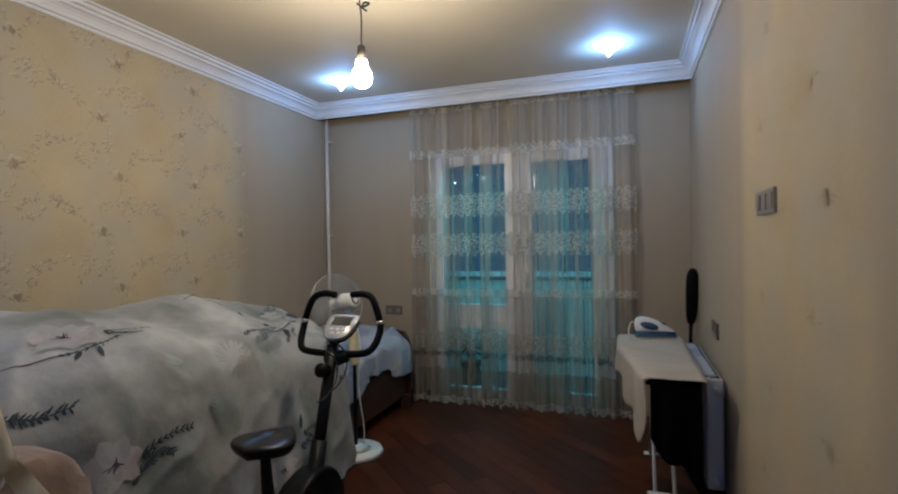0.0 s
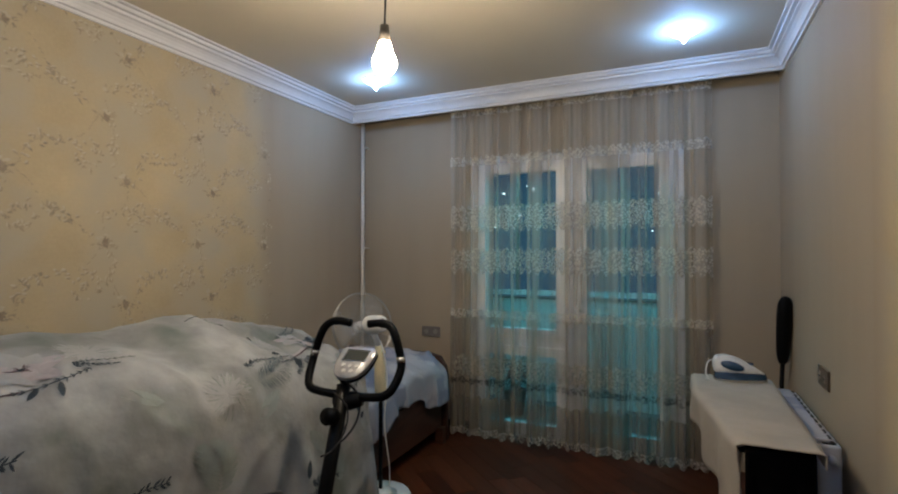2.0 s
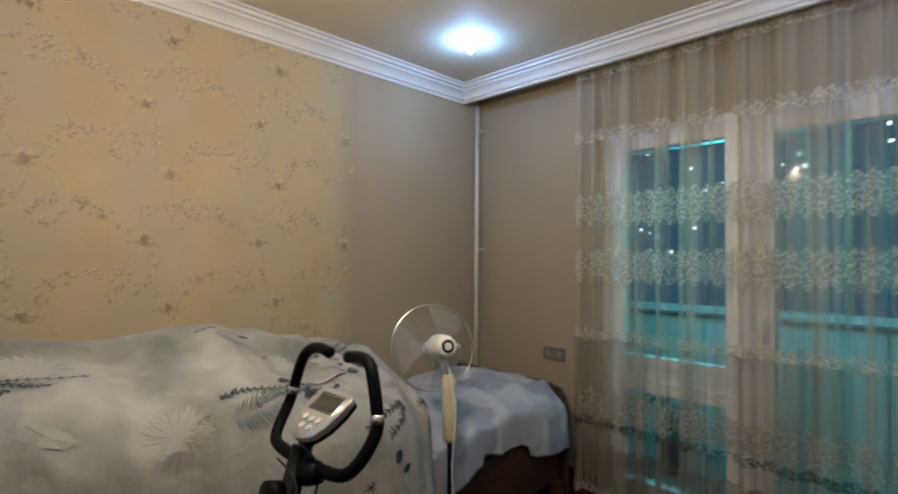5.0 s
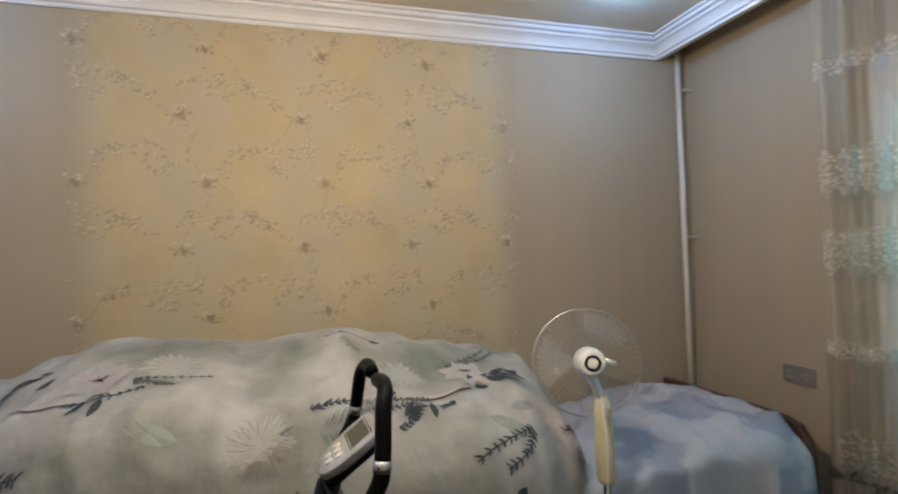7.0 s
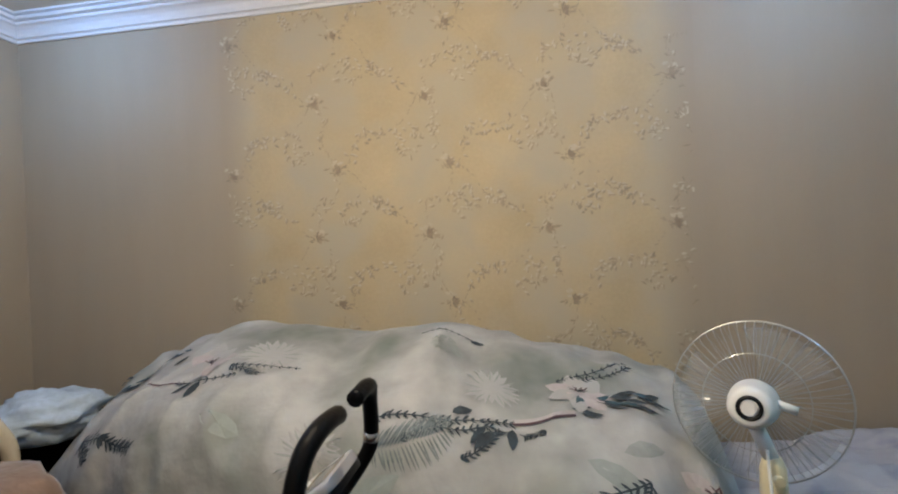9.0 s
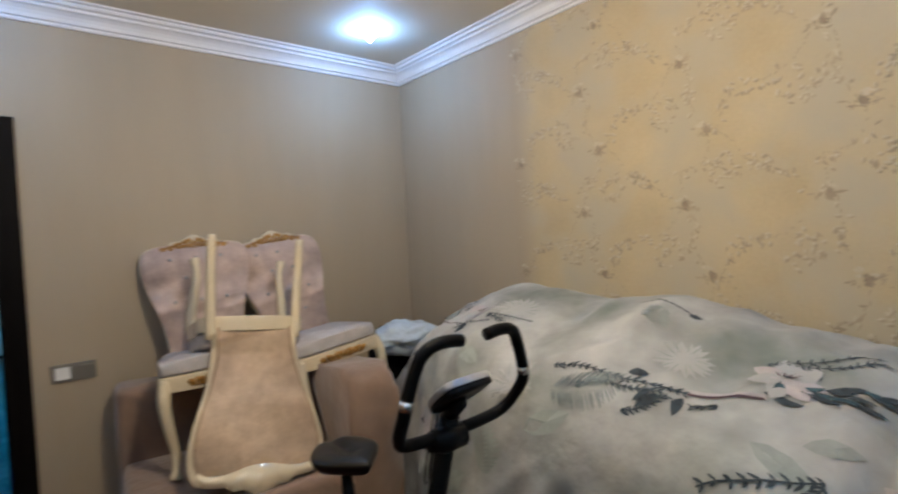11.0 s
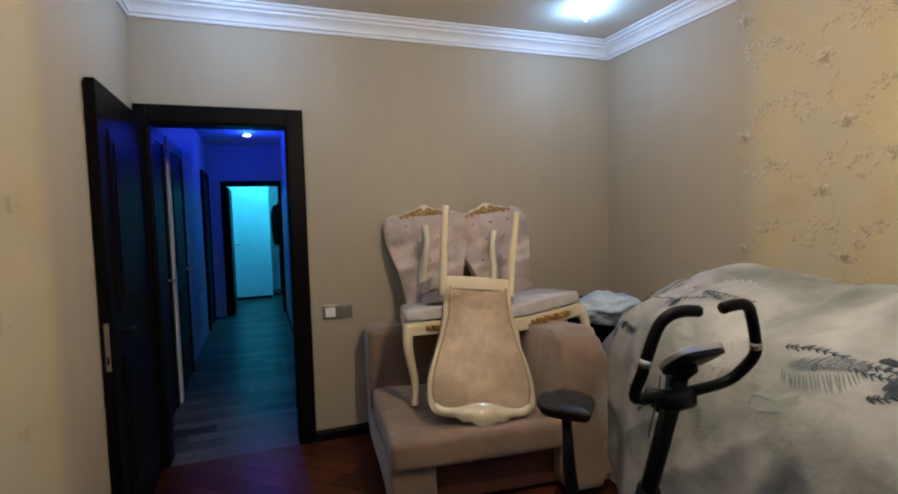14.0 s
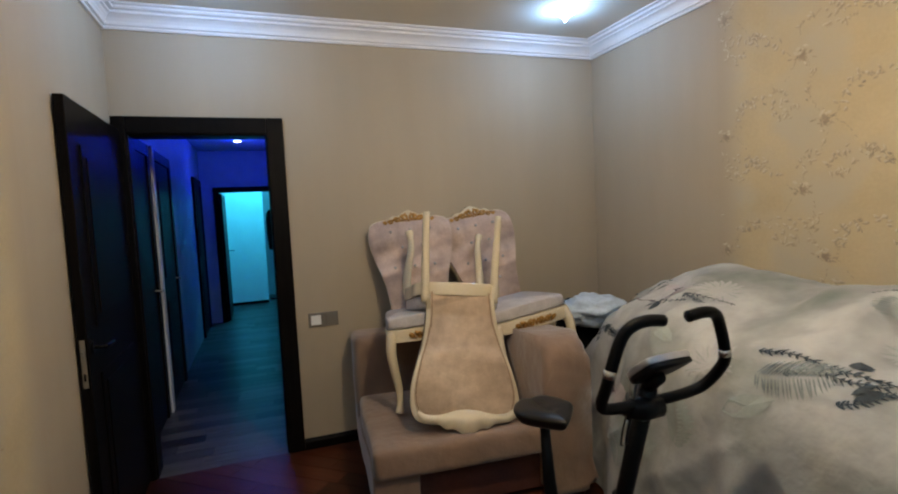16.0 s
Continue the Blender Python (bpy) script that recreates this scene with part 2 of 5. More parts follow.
BOARD_CLOTH = material("board_cloth", (0.42, 0.37, 0.30), 0.85, vary=0.12, scale=6, fine=160, bump=0.25)
DARK_CLOTH = material("dark_cloth", (0.0035, 0.003, 0.003), 0.95, spec=0.05, vary=0.4, bump=0.3)
LILAC_CLOTH = material("lilac_cloth", (0.17, 0.17, 0.26), 0.85, vary=0.25, scale=7, bump=0.3)
BLUE_CLOTH = material("blue_cloth", (0.42, 0.50, 0.58), 0.85, vary=0.25, scale=9, bump=0.3)
RADIATOR_WHITE = material("radiator_enamel", (0.55, 0.55, 0.56), 0.3, vary=0.05, bump=0.03)
BLUE_PLASTIC = material("iron_blue", (0.03, 0.07, 0.13), 0.2, vary=0.2, bump=0)
STEEL = material("steel", (0.55, 0.55, 0.55), 0.25, metal=0.9, bump=0.03)
GREY_PLATE = material("switch_plate", (0.20, 0.18, 0.16), 0.35, metal=0.0, vary=0.08, bump=0.02)
BROWN_PLATE = material("brown_plate", (0.085, 0.065, 0.048), 0.3, vary=0.1, bump=0.02)
PALE_PLATE = material("socket_plate", (0.34, 0.31, 0.27), 0.18, metal=0.6, vary=0.08, bump=0.02)
PIPE_PAINT = material("pipe_paint", (0.62, 0.57, 0.50), 0.4, vary=0.08, bump=0.05)
GLASS = clear("window_glass", (0.015, 0.02, 0.02), 0.86, 0.03)
SHEER = cloth_sheer("curtain_sheer", (0.55, 0.49, 0.40), 0.66, stripe=0.32)
HEM = cloth_sheer("curtain_hem", (0.33, 0.285, 0.22), 0.42, stripe=0.20)
TIER = cloth_sheer("curtain_tier", (0.40, 0.35, 0.28), 0.72, stripe=0.24)
LACE = cloth_sheer("curtain_lace", (0.68, 0.63, 0.54), 0.42, lace=0.22)
LACE_DARK = cloth_sheer("curtain_embroidery", (0.05, 0.05, 0.045), 0.55, lace=0.4)
COVER = material("duvet_cotton", (0.34, 0.338, 0.325), 0.85, vary=0.24, scale=5.0, fine=11, bump=0.5, relief=0.02, second=(0.135, 0.157, 0.135), patch=2.6, blend=(0.45, 0.70))
INK = material("duvet_ink", (0.030, 0.042, 0.052), 0.85, vary=0.4, scale=30, bump=0.2)
INK_PALE = material("duvet_pale_green", (0.265, 0.29, 0.268), 0.85, vary=0.12, scale=18, bump=0.2)
INK_GREY = material("duvet_grey", (0.16, 0.185, 0.185), 0.85, vary=0.3, scale=30, bump=0.2)
INK_WHITE = material("duvet_white_leaf", (0.345, 0.342, 0.332), 0.85, vary=0.06, bump=0.2)
INK_PINK = material("duvet_pink", (0.385, 0.345, 0.342), 0.85, vary=0.12, scale=12, bump=0.2)
INK_TEAL = material("duvet_teal", (0.035, 0.075, 0.092), 0.85, vary=0.4, scale=25, bump=0.2)
INK_WINE = material("duvet_wine", (0.085, 0.045, 0.055), 0.85, vary=0.3, bump=0.2)
LEAF = material("dark_leaf", (0.010, 0.022, 0.014), 0.45, vary=0.3, scale=20, bump=0.1)
WIRE_BLACK = material("black_cable", (0.03, 0.03, 0.03), 0.5, bump=0)
BRASS = material("brass_lock", (0.36, 0.33, 0.27), 0.3, metal=0.8, bump=0.05)
BULB_GLOW = glowing("bulb_glow", (1.0, 0.865, 0.67), 600)
SPOT_GLOW = glowing("spot_glow", (0.72, 0.86, 1.0), 22)
CITY_GLOW = glowing("far_light", (0.75, 0.95, 1.0), 6)
HALL_GLOW = glowing("hall_spot_glow", (0.45, 0.6, 1.0), 12)


# ---- mesh helpers ----
def finish(bm, name, mat, smooth=False):
    me = bpy.data.meshes.new(name)
    bmesh.ops.recalc_face_normals(bm, faces=bm.faces)
    bm.to_mesh(me)
    bm.free()
    if mat:
        me.materials.append(mat)
    if smooth:
        me.shade_smooth()
    return me


def part(name, bm, mat, parent=None, label="", smooth=False):
    ob = new(name, finish(bm, name, mat, smooth))
    ob.parent = parent
    return tagged(ob, label)


def thing(name, label, category, group="", m=None):
    ob = new(name)
    ob.empty_display_size = 0.1
    if m is not None:
        ob.matrix_basis = m
    return tagged(ob, label, category, group)


def box(x0, x1, y0, y1, z0, z1, bevel=0.0, seg=2, bm=None, m=None):
    own = bm is None
    bm = bm or bmesh.new()
    r = bmesh.ops.create_cube(bm, size=1, matrix=(m or Matrix()) @ Matrix.Translation(((x0 + x1) / 2, (y0 + y1) / 2, (z0 + z1) / 2)) @ Matrix.Diagonal((abs(x1 - x0), abs(y1 - y0), abs(z1 - z0), 1)))
    if bevel and own:
        bmesh.ops.bevel(bm, geom=bm.edges[:], offset=bevel, segments=seg, affect="EDGES", profile=0.6)
    return bm


def disc(radius, depth, place=(0, 0, 0), m=None, seg=24, r2=None, bm=None):
    bm = bm or bmesh.new()
    bmesh.ops.create_cone(bm, cap_ends=True, segments=seg, radius1=radius, radius2=radius if r2 is None else r2, depth=depth, matrix=(m or Matrix()) @ Matrix.Translation(place))
    return bm


def sweep(points, radius, seg=10, close=False, bm=None, flat=1.0):
    """A round bar along points; radius may be one number or one for each point."""
    bm = bm or bmesh.new()
    pts = [Vector(p) for p in points]
    n = len(pts)
    rings, side = [], None
    for i, p in enumerate(pts):
        a = pts[i - 1] if (i or close) else p
        b = pts[(i + 1) % n] if (i < n - 1 or close) else p
        d = (b - a).normalized()
        if side is None:
            side = d.orthogonal().normalized()
        side = (side - d * side.dot(d)).normalized()
        up = d.cross(side)
        r = radius[i] if isinstance(radius, (list, tuple)) else radius
        rings.append([bm.verts.new(p + (side * math.cos(q) + up * math.sin(q) * flat) * r) for q in (2 * math.pi * k / seg for k in range(seg))])
    for i in range(n if close else n - 1):
        a, b = rings[i], rings[(i + 1) % n]
        for k in range(seg):
            bm.faces.new((a[k], a[(k + 1) % seg], b[(k + 1) % seg], b[k]))
    if not close:
        bm.faces.new(rings[0][::-1])
        bm.faces.new(rings[-1])
    return bm


def spline(points, steps=6, close=False):
    """A smooth line through the points."""
    p = [Vector(q) for q in points]
    n, out = len(p), []
    for i in range(n if close else n - 1):
        g = (lambda k: p[k % n]) if close else (lambda k: p[min(max(k, 0), n - 1)])
        a, b, c, d = g(i - 1), g(i), g(i + 1), g(i + 2)
        for s in range(steps):
            t = s / steps
            out.append(0.5 * (2 * b + (c - a) * t + (2 * a - 5 * b + 4 * c - d) * t * t + (3 * b - a - 3 * c + d) * t ** 3))
    if not close:
        out.append(p[-1])
    return out


def grid(fn, nu, nv, bm=None):
    bm = bm or bmesh.new()
    vs = [[bm.verts.new(fn(i / nu, j / nv)) for j in range(nv + 1)] for i in range(nu + 1)]
    for i in range(nu):
        for j in range(nv):
            bm.faces.new((vs[i][j], vs[i + 1][j], vs[i + 1][j + 1], vs[i][j + 1]))
    return bm


def outline_solid(pts, place, depth, bevel=0.0):
    """A flat outline (x, z), drawn by place(x, y, z), with a depth along y."""
    bm = bmesh.new()
    a = [bm.verts.new(place(x, -depth / 2, z)) for x, z in pts]
    b = [bm.verts.new(place(x, depth / 2, z)) for x, z in pts]
    n = len(pts)
    fa, fb = bm.faces.new(a), bm.faces.new(b[::-1])
    for i in range(n):
        bm.faces.new((a[i], b[i], b[(i + 1) % n], a[(i + 1) % n]))
    if bevel:
        edges = list(set(fa.edges) | set(fb.edges))
        bmesh.ops.bevel(bm, geom=edges, offset=bevel, segments=3, affect="EDGES", profile=0.6)
    return bm


def setting(name, bm, mat, label="", smooth=False):
    return tagged(part(name, bm, mat, None, label, smooth), kind="structure")


# ---- room shell ----
setting("floor", box(XL - 0.1, XR + 0.1, YB - 0.02, 8.0, -0.12, -0.012), SUBFLOOR, "floor slab under red-brown laminate planks")
setting("wall_left", box(XL - 0.12, XL, YB - 0.15, 8.0, -0.1, 3.0), PLAIN_PAPER, "plain beige papered wall")
setting("wall_right", box(XR, XR + 0.12, YB, 8.0, -0.1, 3.0), PLAIN_PAPER, "plain beige papered wall")
DX0, DX1, DZ = -0.285, 0.505, 2.03
bm = box(XL, DX0, YB - 0.15, YB, -0.1, 3.0)
box(DX1, XR + 0.12, YB - 0.15, YB, -0.1, 3.0, bm=bm)
box(DX0, DX1, YB - 0.15, YB, DZ, 3.0, bm=bm)
setting("wall_back", bm, PLAIN_PAPER, "plain beige papered wall round a doorway")
WX0, WX1, WZ = -1.62, -0.01, 2.225
bm = box(XL, WX0, YW, YW + 0.25, -0.1, 3.0)
box(WX1, XR, YW, YW + 0.25, -0.1, 3.0, bm=bm)
box(WX0, WX1, YW, YW + 0.25, WZ, 3.0, bm=bm)
setting("wall_window", bm, PLAIN_PAPER, "beige papered wall round the balcony door")
setting("ceiling", box(XL - 0.12, XR + 0.12, YB - 0.15, YW + 0.25, ZC, ZC + 0.15), PLASTER, "cream painted ceiling")

# cornice: a moulded profile, out from the wall and down from the ceiling
PROFILE = [(0, -0.122), (0.014, -0.122), (0.017, -0.112), (0.012, -0.109), (0.012, -0.104), (0.026, -0.101), (0.029, -0.084), (0.037, -0.068), (0.050, -0.055), (0.064, -0.049), (0.064, -0.042), (0.058, -0.039), (0.058, -0.033), (0.080, -0.030), (0.083, -0.019), (0.077, -0.016), (0.077, -0.011), (0.098, -0.009), (0.100, 0)]


def cornice(a, b, inward, m0, m1):
    """Along a to b; m0 and m1 are the mitres at the ends."""
    bm = bmesh.new()
    a, b, inward = Vector(a), Vector(b), Vector(inward)
    d = (b - a).normalized()
    ends = []
    ring = PROFILE + [(0, 0)]
    for p, s in ((a, m0), (b, -m1)):
        ends.append([bm.verts.new(p + inward * u + d * (s * u) + Vector((0, 0, v))) for u, v in ring])
    for i in range(len(ring)):
        j = (i + 1) % len(ring)
        bm.faces.new((ends[0][i], ends[0][j], ends[1][j], ends[1][i]))
    for e in ends:
        bm.faces.new(e)
    return bm


YC = 6.50     # the cornice before the curtain stands off the window wall
for nm, bm in (("cornice_left", cornice((XL, YB, ZC), (XL, YC, ZC), (1, 0, 0), 1, 1)),
               ("cornice_right", cornice((XR, YB, ZC), (XR, YC, ZC), (-1, 0, 0), 1, 1)),
               ("cornice_back", cornice((XL, YB, ZC), (XR, YB, ZC), (0, 1, 0), 1, 1)),
               ("cornice_window", cornice((XL, YC, ZC), (XR, YC, ZC), (0, -1, 0), 1, 1))):
    setting(nm, bm, CORNICE, "white moulded plaster cornice")
setting("pelmet_board", box(XL, XR, YC, YC + 0.02, ZC - 0.120, ZC), CORNICE, "white board behind the window cornice")


def skirting(name, a, b, inward):
    a, b, inward = Vector(a), Vector(b), Vector(inward)
    bm = bmesh.new()
    prof = [(0, 0), (0.018, 0), (0.018, 0.05), (0.010, 0.066), (0, 0.07)]
    ends = [[bm.verts.new(p + inward * u + Vector((0, 0, v))) for u, v in prof] for p in (a, b)]
    for i in range(len(prof)):
        j = (i + 1) % len(prof)
        bm.faces.new((ends[0][i], ends[0][j], ends[1][j], ends[1][i]))
    bm.faces.new(ends[0])
    bm.faces.new(ends[1])
    setting(name, bm, DARK_WOOD, "dark brown skirting board")


skirting("baseboard_left", (XL, YB, 0), (XL, YW, 0), (1, 0, 0))
skirting("baseboard_right", (XR, YB, 0), (XR, YW, 0), (-1, 0, 0))
skirting("baseboard_back", (XL, YB, 0), (-0.362, YB, 0), (0, 1, 0))
skirting("baseboard_window", (XL, YW, 0), (WX0, YW, 0), (0, -1, 0))

# floral panels: a sheet of patterned paper on each long wall
def sprig(bm, leaf, cx, cz, size, rng):
    """A spray of small leaves round a bud, as flat shapes in the plane (a, z)."""
    for k in range(11):
        a = rng.uniform(0, 6.28)
        d = size * rng.uniform(0.1, 0.75)
        leaf(bm, cx + math.cos(a) * d * 1.15, cz + math.sin(a) * d * 0.7, a + rng.uniform(-0.7, 0.7), size * rng.uniform(0.22, 0.5), size * rng.uniform(0.08, 0.2))


def floral_panel(name, x, inward, y0, y1, z0, z1, seed, busy=True):
    panel = setting(name, box(min(x, x + inward * 0.003), max(x, x + inward * 0.003), y0, y1, z0, z1), FLORAL_LEFT if inward > 0 else FLORAL_RIGHT, "ochre wallpaper panel with grey-brown flower sprays")
    rng = random.Random(seed)
    h = x + inward * 0.0045

    def leaf(bm, a, z, ang, ln, wd):
        if not (y0 + 0.02 < a < y1 - 0.02 and z0 + 0.02 < z < z1 - 0.02):
            return
        c, s = math.cos(ang), math.sin(ang)
        lift = inward * rng.uniform(0, 0.002)
        bm.faces.new([bm.verts.new((h + lift, a + c * u * ln - s * v * wd, z + s * u * ln + c * v * wd)) for u, v in ((-0.5, 0), (-0.15, 0.5), (0.2, 0.4), (0.5, 0), (0.15, -0.45), (-0.2, -0.5))])

    dark, pale, light = bmesh.new(), bmesh.new(), bmesh.new()
    wide, high = 0.533, 0.63
    for r in range(-3, 3):
        for c in range(-2, 5):
            for row, (ya, za) in enumerate(((3.963, 1.811), (3.858, 1.497))):
                y, z = ya + c * wide, za + r * high
                # a tight dark blossom: a fan of petals, whiskers, pale petals above it
                for q in range(5):
                    ang = -0.9 + 0.55 * q + rng.uniform(-0.15, 0.15)
                    leaf(dark, y + math.cos(ang) * 0.018, z + math.sin(ang) * 0.016, ang, rng.uniform(0.028, 0.050), rng.uniform(0.010, 0.019))
                sprig(dark, leaf, y - 0.01, z - 0.01, 0.034, rng)
                for q in range(3):
                    ang = rng.uniform(-0.5, 0.7) + (math.pi if q > 1 else 0.0)
                    leaf(pale, y + math.cos(ang) * 0.050, z + math.sin(ang) * 0.040, ang + rng.uniform(-0.3, 0.3), rng.uniform(0.02, 0.045), 0.008)
                if not busy:
                    continue
                for q in range(4):
                    leaf(light, y + rng.uniform(-0.03, 0.03), z + rng.uniform(0.015, 0.045), rng.uniform(-0.8, 0.8), 0.030, 0.015)
                # a wide pale bunch under it
                cy, cz = (y - 0.080, z - 0.200) if row else (y + 0.073, z - 0.175)
                for q in range(30):
                    ang, d = rng.uniform(0, 6.28), 0.074 * math.sqrt(rng.random())
                    a, b, tilt = cy + math.cos(ang) * d, cz + math.sin(ang) * d * 1.1, rng.uniform(0, 6.28)
                    leaf(pale, a + 0.005, b - 0.006, tilt, rng.uniform(0.014, 0.034), rng.uniform(0.005, 0.012))
                    leaf(light, a, b, tilt + rng.uniform(-0.8, 0.8), rng.uniform(0.014, 0.028), rng.uniform(0.006, 0.013))
                sprig(dark, leaf, cy + 0.06, cz - 0.03, 0.022, rng)
                sprig(dark, leaf, cy - 0.045, cz - 0.04, 0.018, rng)
                # leafy twigs on the slant to the next row, fullest at mid-way, and a bare stem on to the bunch
                for ty, tz in ((-0.428, -0.314), (0.105, -0.314)) if row else ((0.428, -0.316), (-0.105, -0.316)):
                    bend, full = rng.uniform(0.02, 0.05), abs(ty) > 0.2
                    for k in range(2, 40):
                        t = k / 40
                        thick = math.sin(math.pi * min(1, max(0, (t - 0.30) / 0.58))) if full else 0.34 * math.sin(math.pi * t)
                        a = y + ty * t + bend * math.sin(t * 7.5) + rng.uniform(-0.004, 0.004)
                        b = z + tz * t + 0.028 * math.sin(t * 10.5 + 1) + rng.uniform(-0.004, 0.004)
                        if rng.random() < 0.62:
                            leaf(pale, a, b, math.atan2(tz, ty) + rng.uniform(-0.4, 0.4), rng.uniform(0.014, 0.022), 0.004)
                        for q in range(2):
                            if rng.random() < thick:
                                da, db = rng.uniform(-0.028, 0.028), rng.uniform(-0.028, 0.028)
                                ang = rng.uniform(0, 6.28)
                                leaf(pale, a + da + 0.004, b + db - 0.005, ang, rng.uniform(0.018, 0.032), rng.uniform(0.006, 0.012))
                                if q or rng.random() < 0.5:
                                    leaf(light, a + da, b + db, ang, rng.uniform(0.016, 0.028), rng.uniform(0.007, 0.013))
                        if full and rng.random() < thick * 0.16:
                            sprig(dark, leaf, a, b, 0.016, rng)
    for bm, mat, nm in ((dark, PRINT_DARK, "brown_print"), (pale, PRINT_GREY, "grey_print"), (light, PRINT_LIGHT, "pale_print")):
        if busy or bm is not light:
            tagged(part(nm, bm, mat if busy else PRINT_FAINT, panel), kind="stuff")


floral_panel("wallpaper_panel_left", XL, 1, 3.385, 5.555, 0.07, 2.588, 4)
floral_panel("wallpaper_panel_right", XR, -1, 3.50, 4.93, 0.07, 2.588, 9, False)

# ---- door to the hall ----
door = setting("door_1", box(DX0, DX0 + 0.03, YB - 0.15, YB - 0.002, 0, DZ, 0.003), DARK_WOOD, "open dark wenge door in a dark frame")
part("jamb", box(DX1 - 0.03, DX1, YB - 0.15, YB - 0.002, 0, DZ, 0.003), DARK_WOOD, door)
part("head", box(DX0 + 0.03, DX1 - 0.03, YB - 0.15, YB - 0.002, DZ - 0.03, DZ, 0.003), DARK_WOOD, door)
part("architrave", box(-0.361, DX0 + 0.022, YB, YB + 0.018, 0, 2.105, 0.005), DARK_WOOD, door)
part("architrave", box(DX1 - 0.022, 0.553, YB, YB + 0.018, 0, 2.105, 0.005), DARK_WOOD, door)
part("architrave", box(DX0 + 0.022, DX1 - 0.022, YB, YB + 0.018, DZ - 0.022, 2.105, 0.005), DARK_WOOD, door)
leaf = part("door_leaf", box(0.510, 0.548, YB + 0.03, 3.135, 0.012, 2.025, 0.004), DARK_WOOD, door, "dark wenge door leaf, swung open to the wall")
for z0, z1 in ((0.22, 0.86), (1.06, 1.84)):
    part("raised_panel", box(0.502, 0.510, YB + 0.17, 3.005, z0, z1, 0.004), DARK_WOOD, leaf)
    part("raised_panel", box(0.496, 0.502, YB + 0.22, 2.955, z0 + 0.05, z1 - 0.05, 0.003), DARK_WOOD, leaf)
part("lock_plate", box(0.520, 0.538, 3.1352, 3.1375, 0.83, 1.03), BRASS, leaf, "pale metal lock plate")
part("latch", box(0.523, 0.535, 3.1375, 3.1480, 0.955, 0.985, 0.003), BRASS, leaf)
part("keyhole", box(0.525, 0.533, 3.1375, 3.1410, 0.86, 0.89), BLACK_PAINT, leaf)
part("door_handle", sweep(spline([(0.510, 3.075, 0.985), (0.469, 3.075, 0.985), (0.459, 3.065, 0.985), (0.459, 2.995, 0.98), (0.462, 2.95, 0.978)]), 0.009, 8), BLACK_PAINT, leaf, "dark lever handle", True)
part("rosette", disc(0.026, 0.008, m=pose(0.506, 3.075, 0.985, 0, 90, 0)), BLACK_PAINT, leaf)

# ---- hall behind the door ----
HX0, HX1, HY, HZ = -0.42, 0.60, -2.75, 2.55
setting("hall_floor", box(-2.0, 1.6, -6.0, YB - 0.02, -0.12, -0.012), SUBFLOOR, "hall floor slab under grey laminate")
setting("hall_ceiling", box(-2.0, 1.6, -6.0, YB - 0.15, HZ, HZ + 0.2), CORNICE, "white hall ceiling")
setting("hall_wall_west", box(HX0 - 0.1, HX0, HY, YB - 0.15, -0.1, HZ), HALL_WALL, "pale hall wall")
setting("hall_wall_east", box(HX1, HX1 + 0.1, HY, YB - 0.15, -0.1, HZ), HALL_WALL, "pale hall wall")
EX0, EX1, EZ = -0.39, 0.37, 1.955
bm = box(-1.6, EX0, HY - 0.12, HY, -0.1, HZ)
box(EX1, 1.5, HY - 0.12, HY, -0.1, HZ, bm=bm)
box(EX0, EX1, HY - 0.12, HY, EZ, HZ, bm=bm)
setting("hall_wall_end", bm, HALL_WALL, "hall end wall round a doorway")
d2 = setting("door_2", box(EX0 - 0.06, EX0 + 0.02, HY, HY + 0.02, 0, EZ + 0.06), DARK_WOOD, "dark door frame at the end of the hall")
part("architrave", box(EX1 - 0.02, EX1 + 0.06, HY, HY + 0.02, 0, EZ + 0.06), DARK_WOOD, d2)
part("architrave", box(EX0 + 0.02, EX1 - 0.02, HY, HY + 0.02, EZ - 0.02, EZ + 0.06), DARK_WOOD, d2)
part("door_leaf", box(EX1 - 0.05, EX1 - 0.01, HY - 0.85, HY - 0.03, 0.01, EZ - 0.03), DARK_WOOD, d2)


def side_door(name, y0, y1):
    d = setting(name, box(HX1 - 0.03, HX1, y0, y0 + 0.09, 0, 2.1, 0.004), DARK_WOOD, "closed dark wenge door in the hall wall")
    part("architrave", box(HX1 - 0.03, HX1, y1 - 0.09, y1, 0, 2.1, 0.004), DARK_WOOD, d)
    part("architrave", box(HX1 - 0.03, HX1, y0 + 0.09, y1 - 0.09, 2.01, 2.1, 0.004), DARK_WOOD, d)
    lf = part("door_leaf", box(HX1 - 0.018, HX1, y0 + 0.09, y1 - 0.09, 0.01, 2.01), DARK_WOOD, d)
    for z0, z1 in ((0.2, 0.85), (1.05, 1.85)):
        part("raised_panel", box(HX1 - 0.026, HX1 - 0.018, y0 + 0.2, y1 - 0.2, z0, z1, 0.003), DARK_WOOD, lf)
    part("door_handle", sweep([(HX1 - 0.018, y0 + 0.15, 1.0), (HX1 - 0.07, y0 + 0.15, 1.0), (HX1 - 0.072, y0 + 0.25, 1.0)], 0.009, 6), BRASS, lf)
    return d


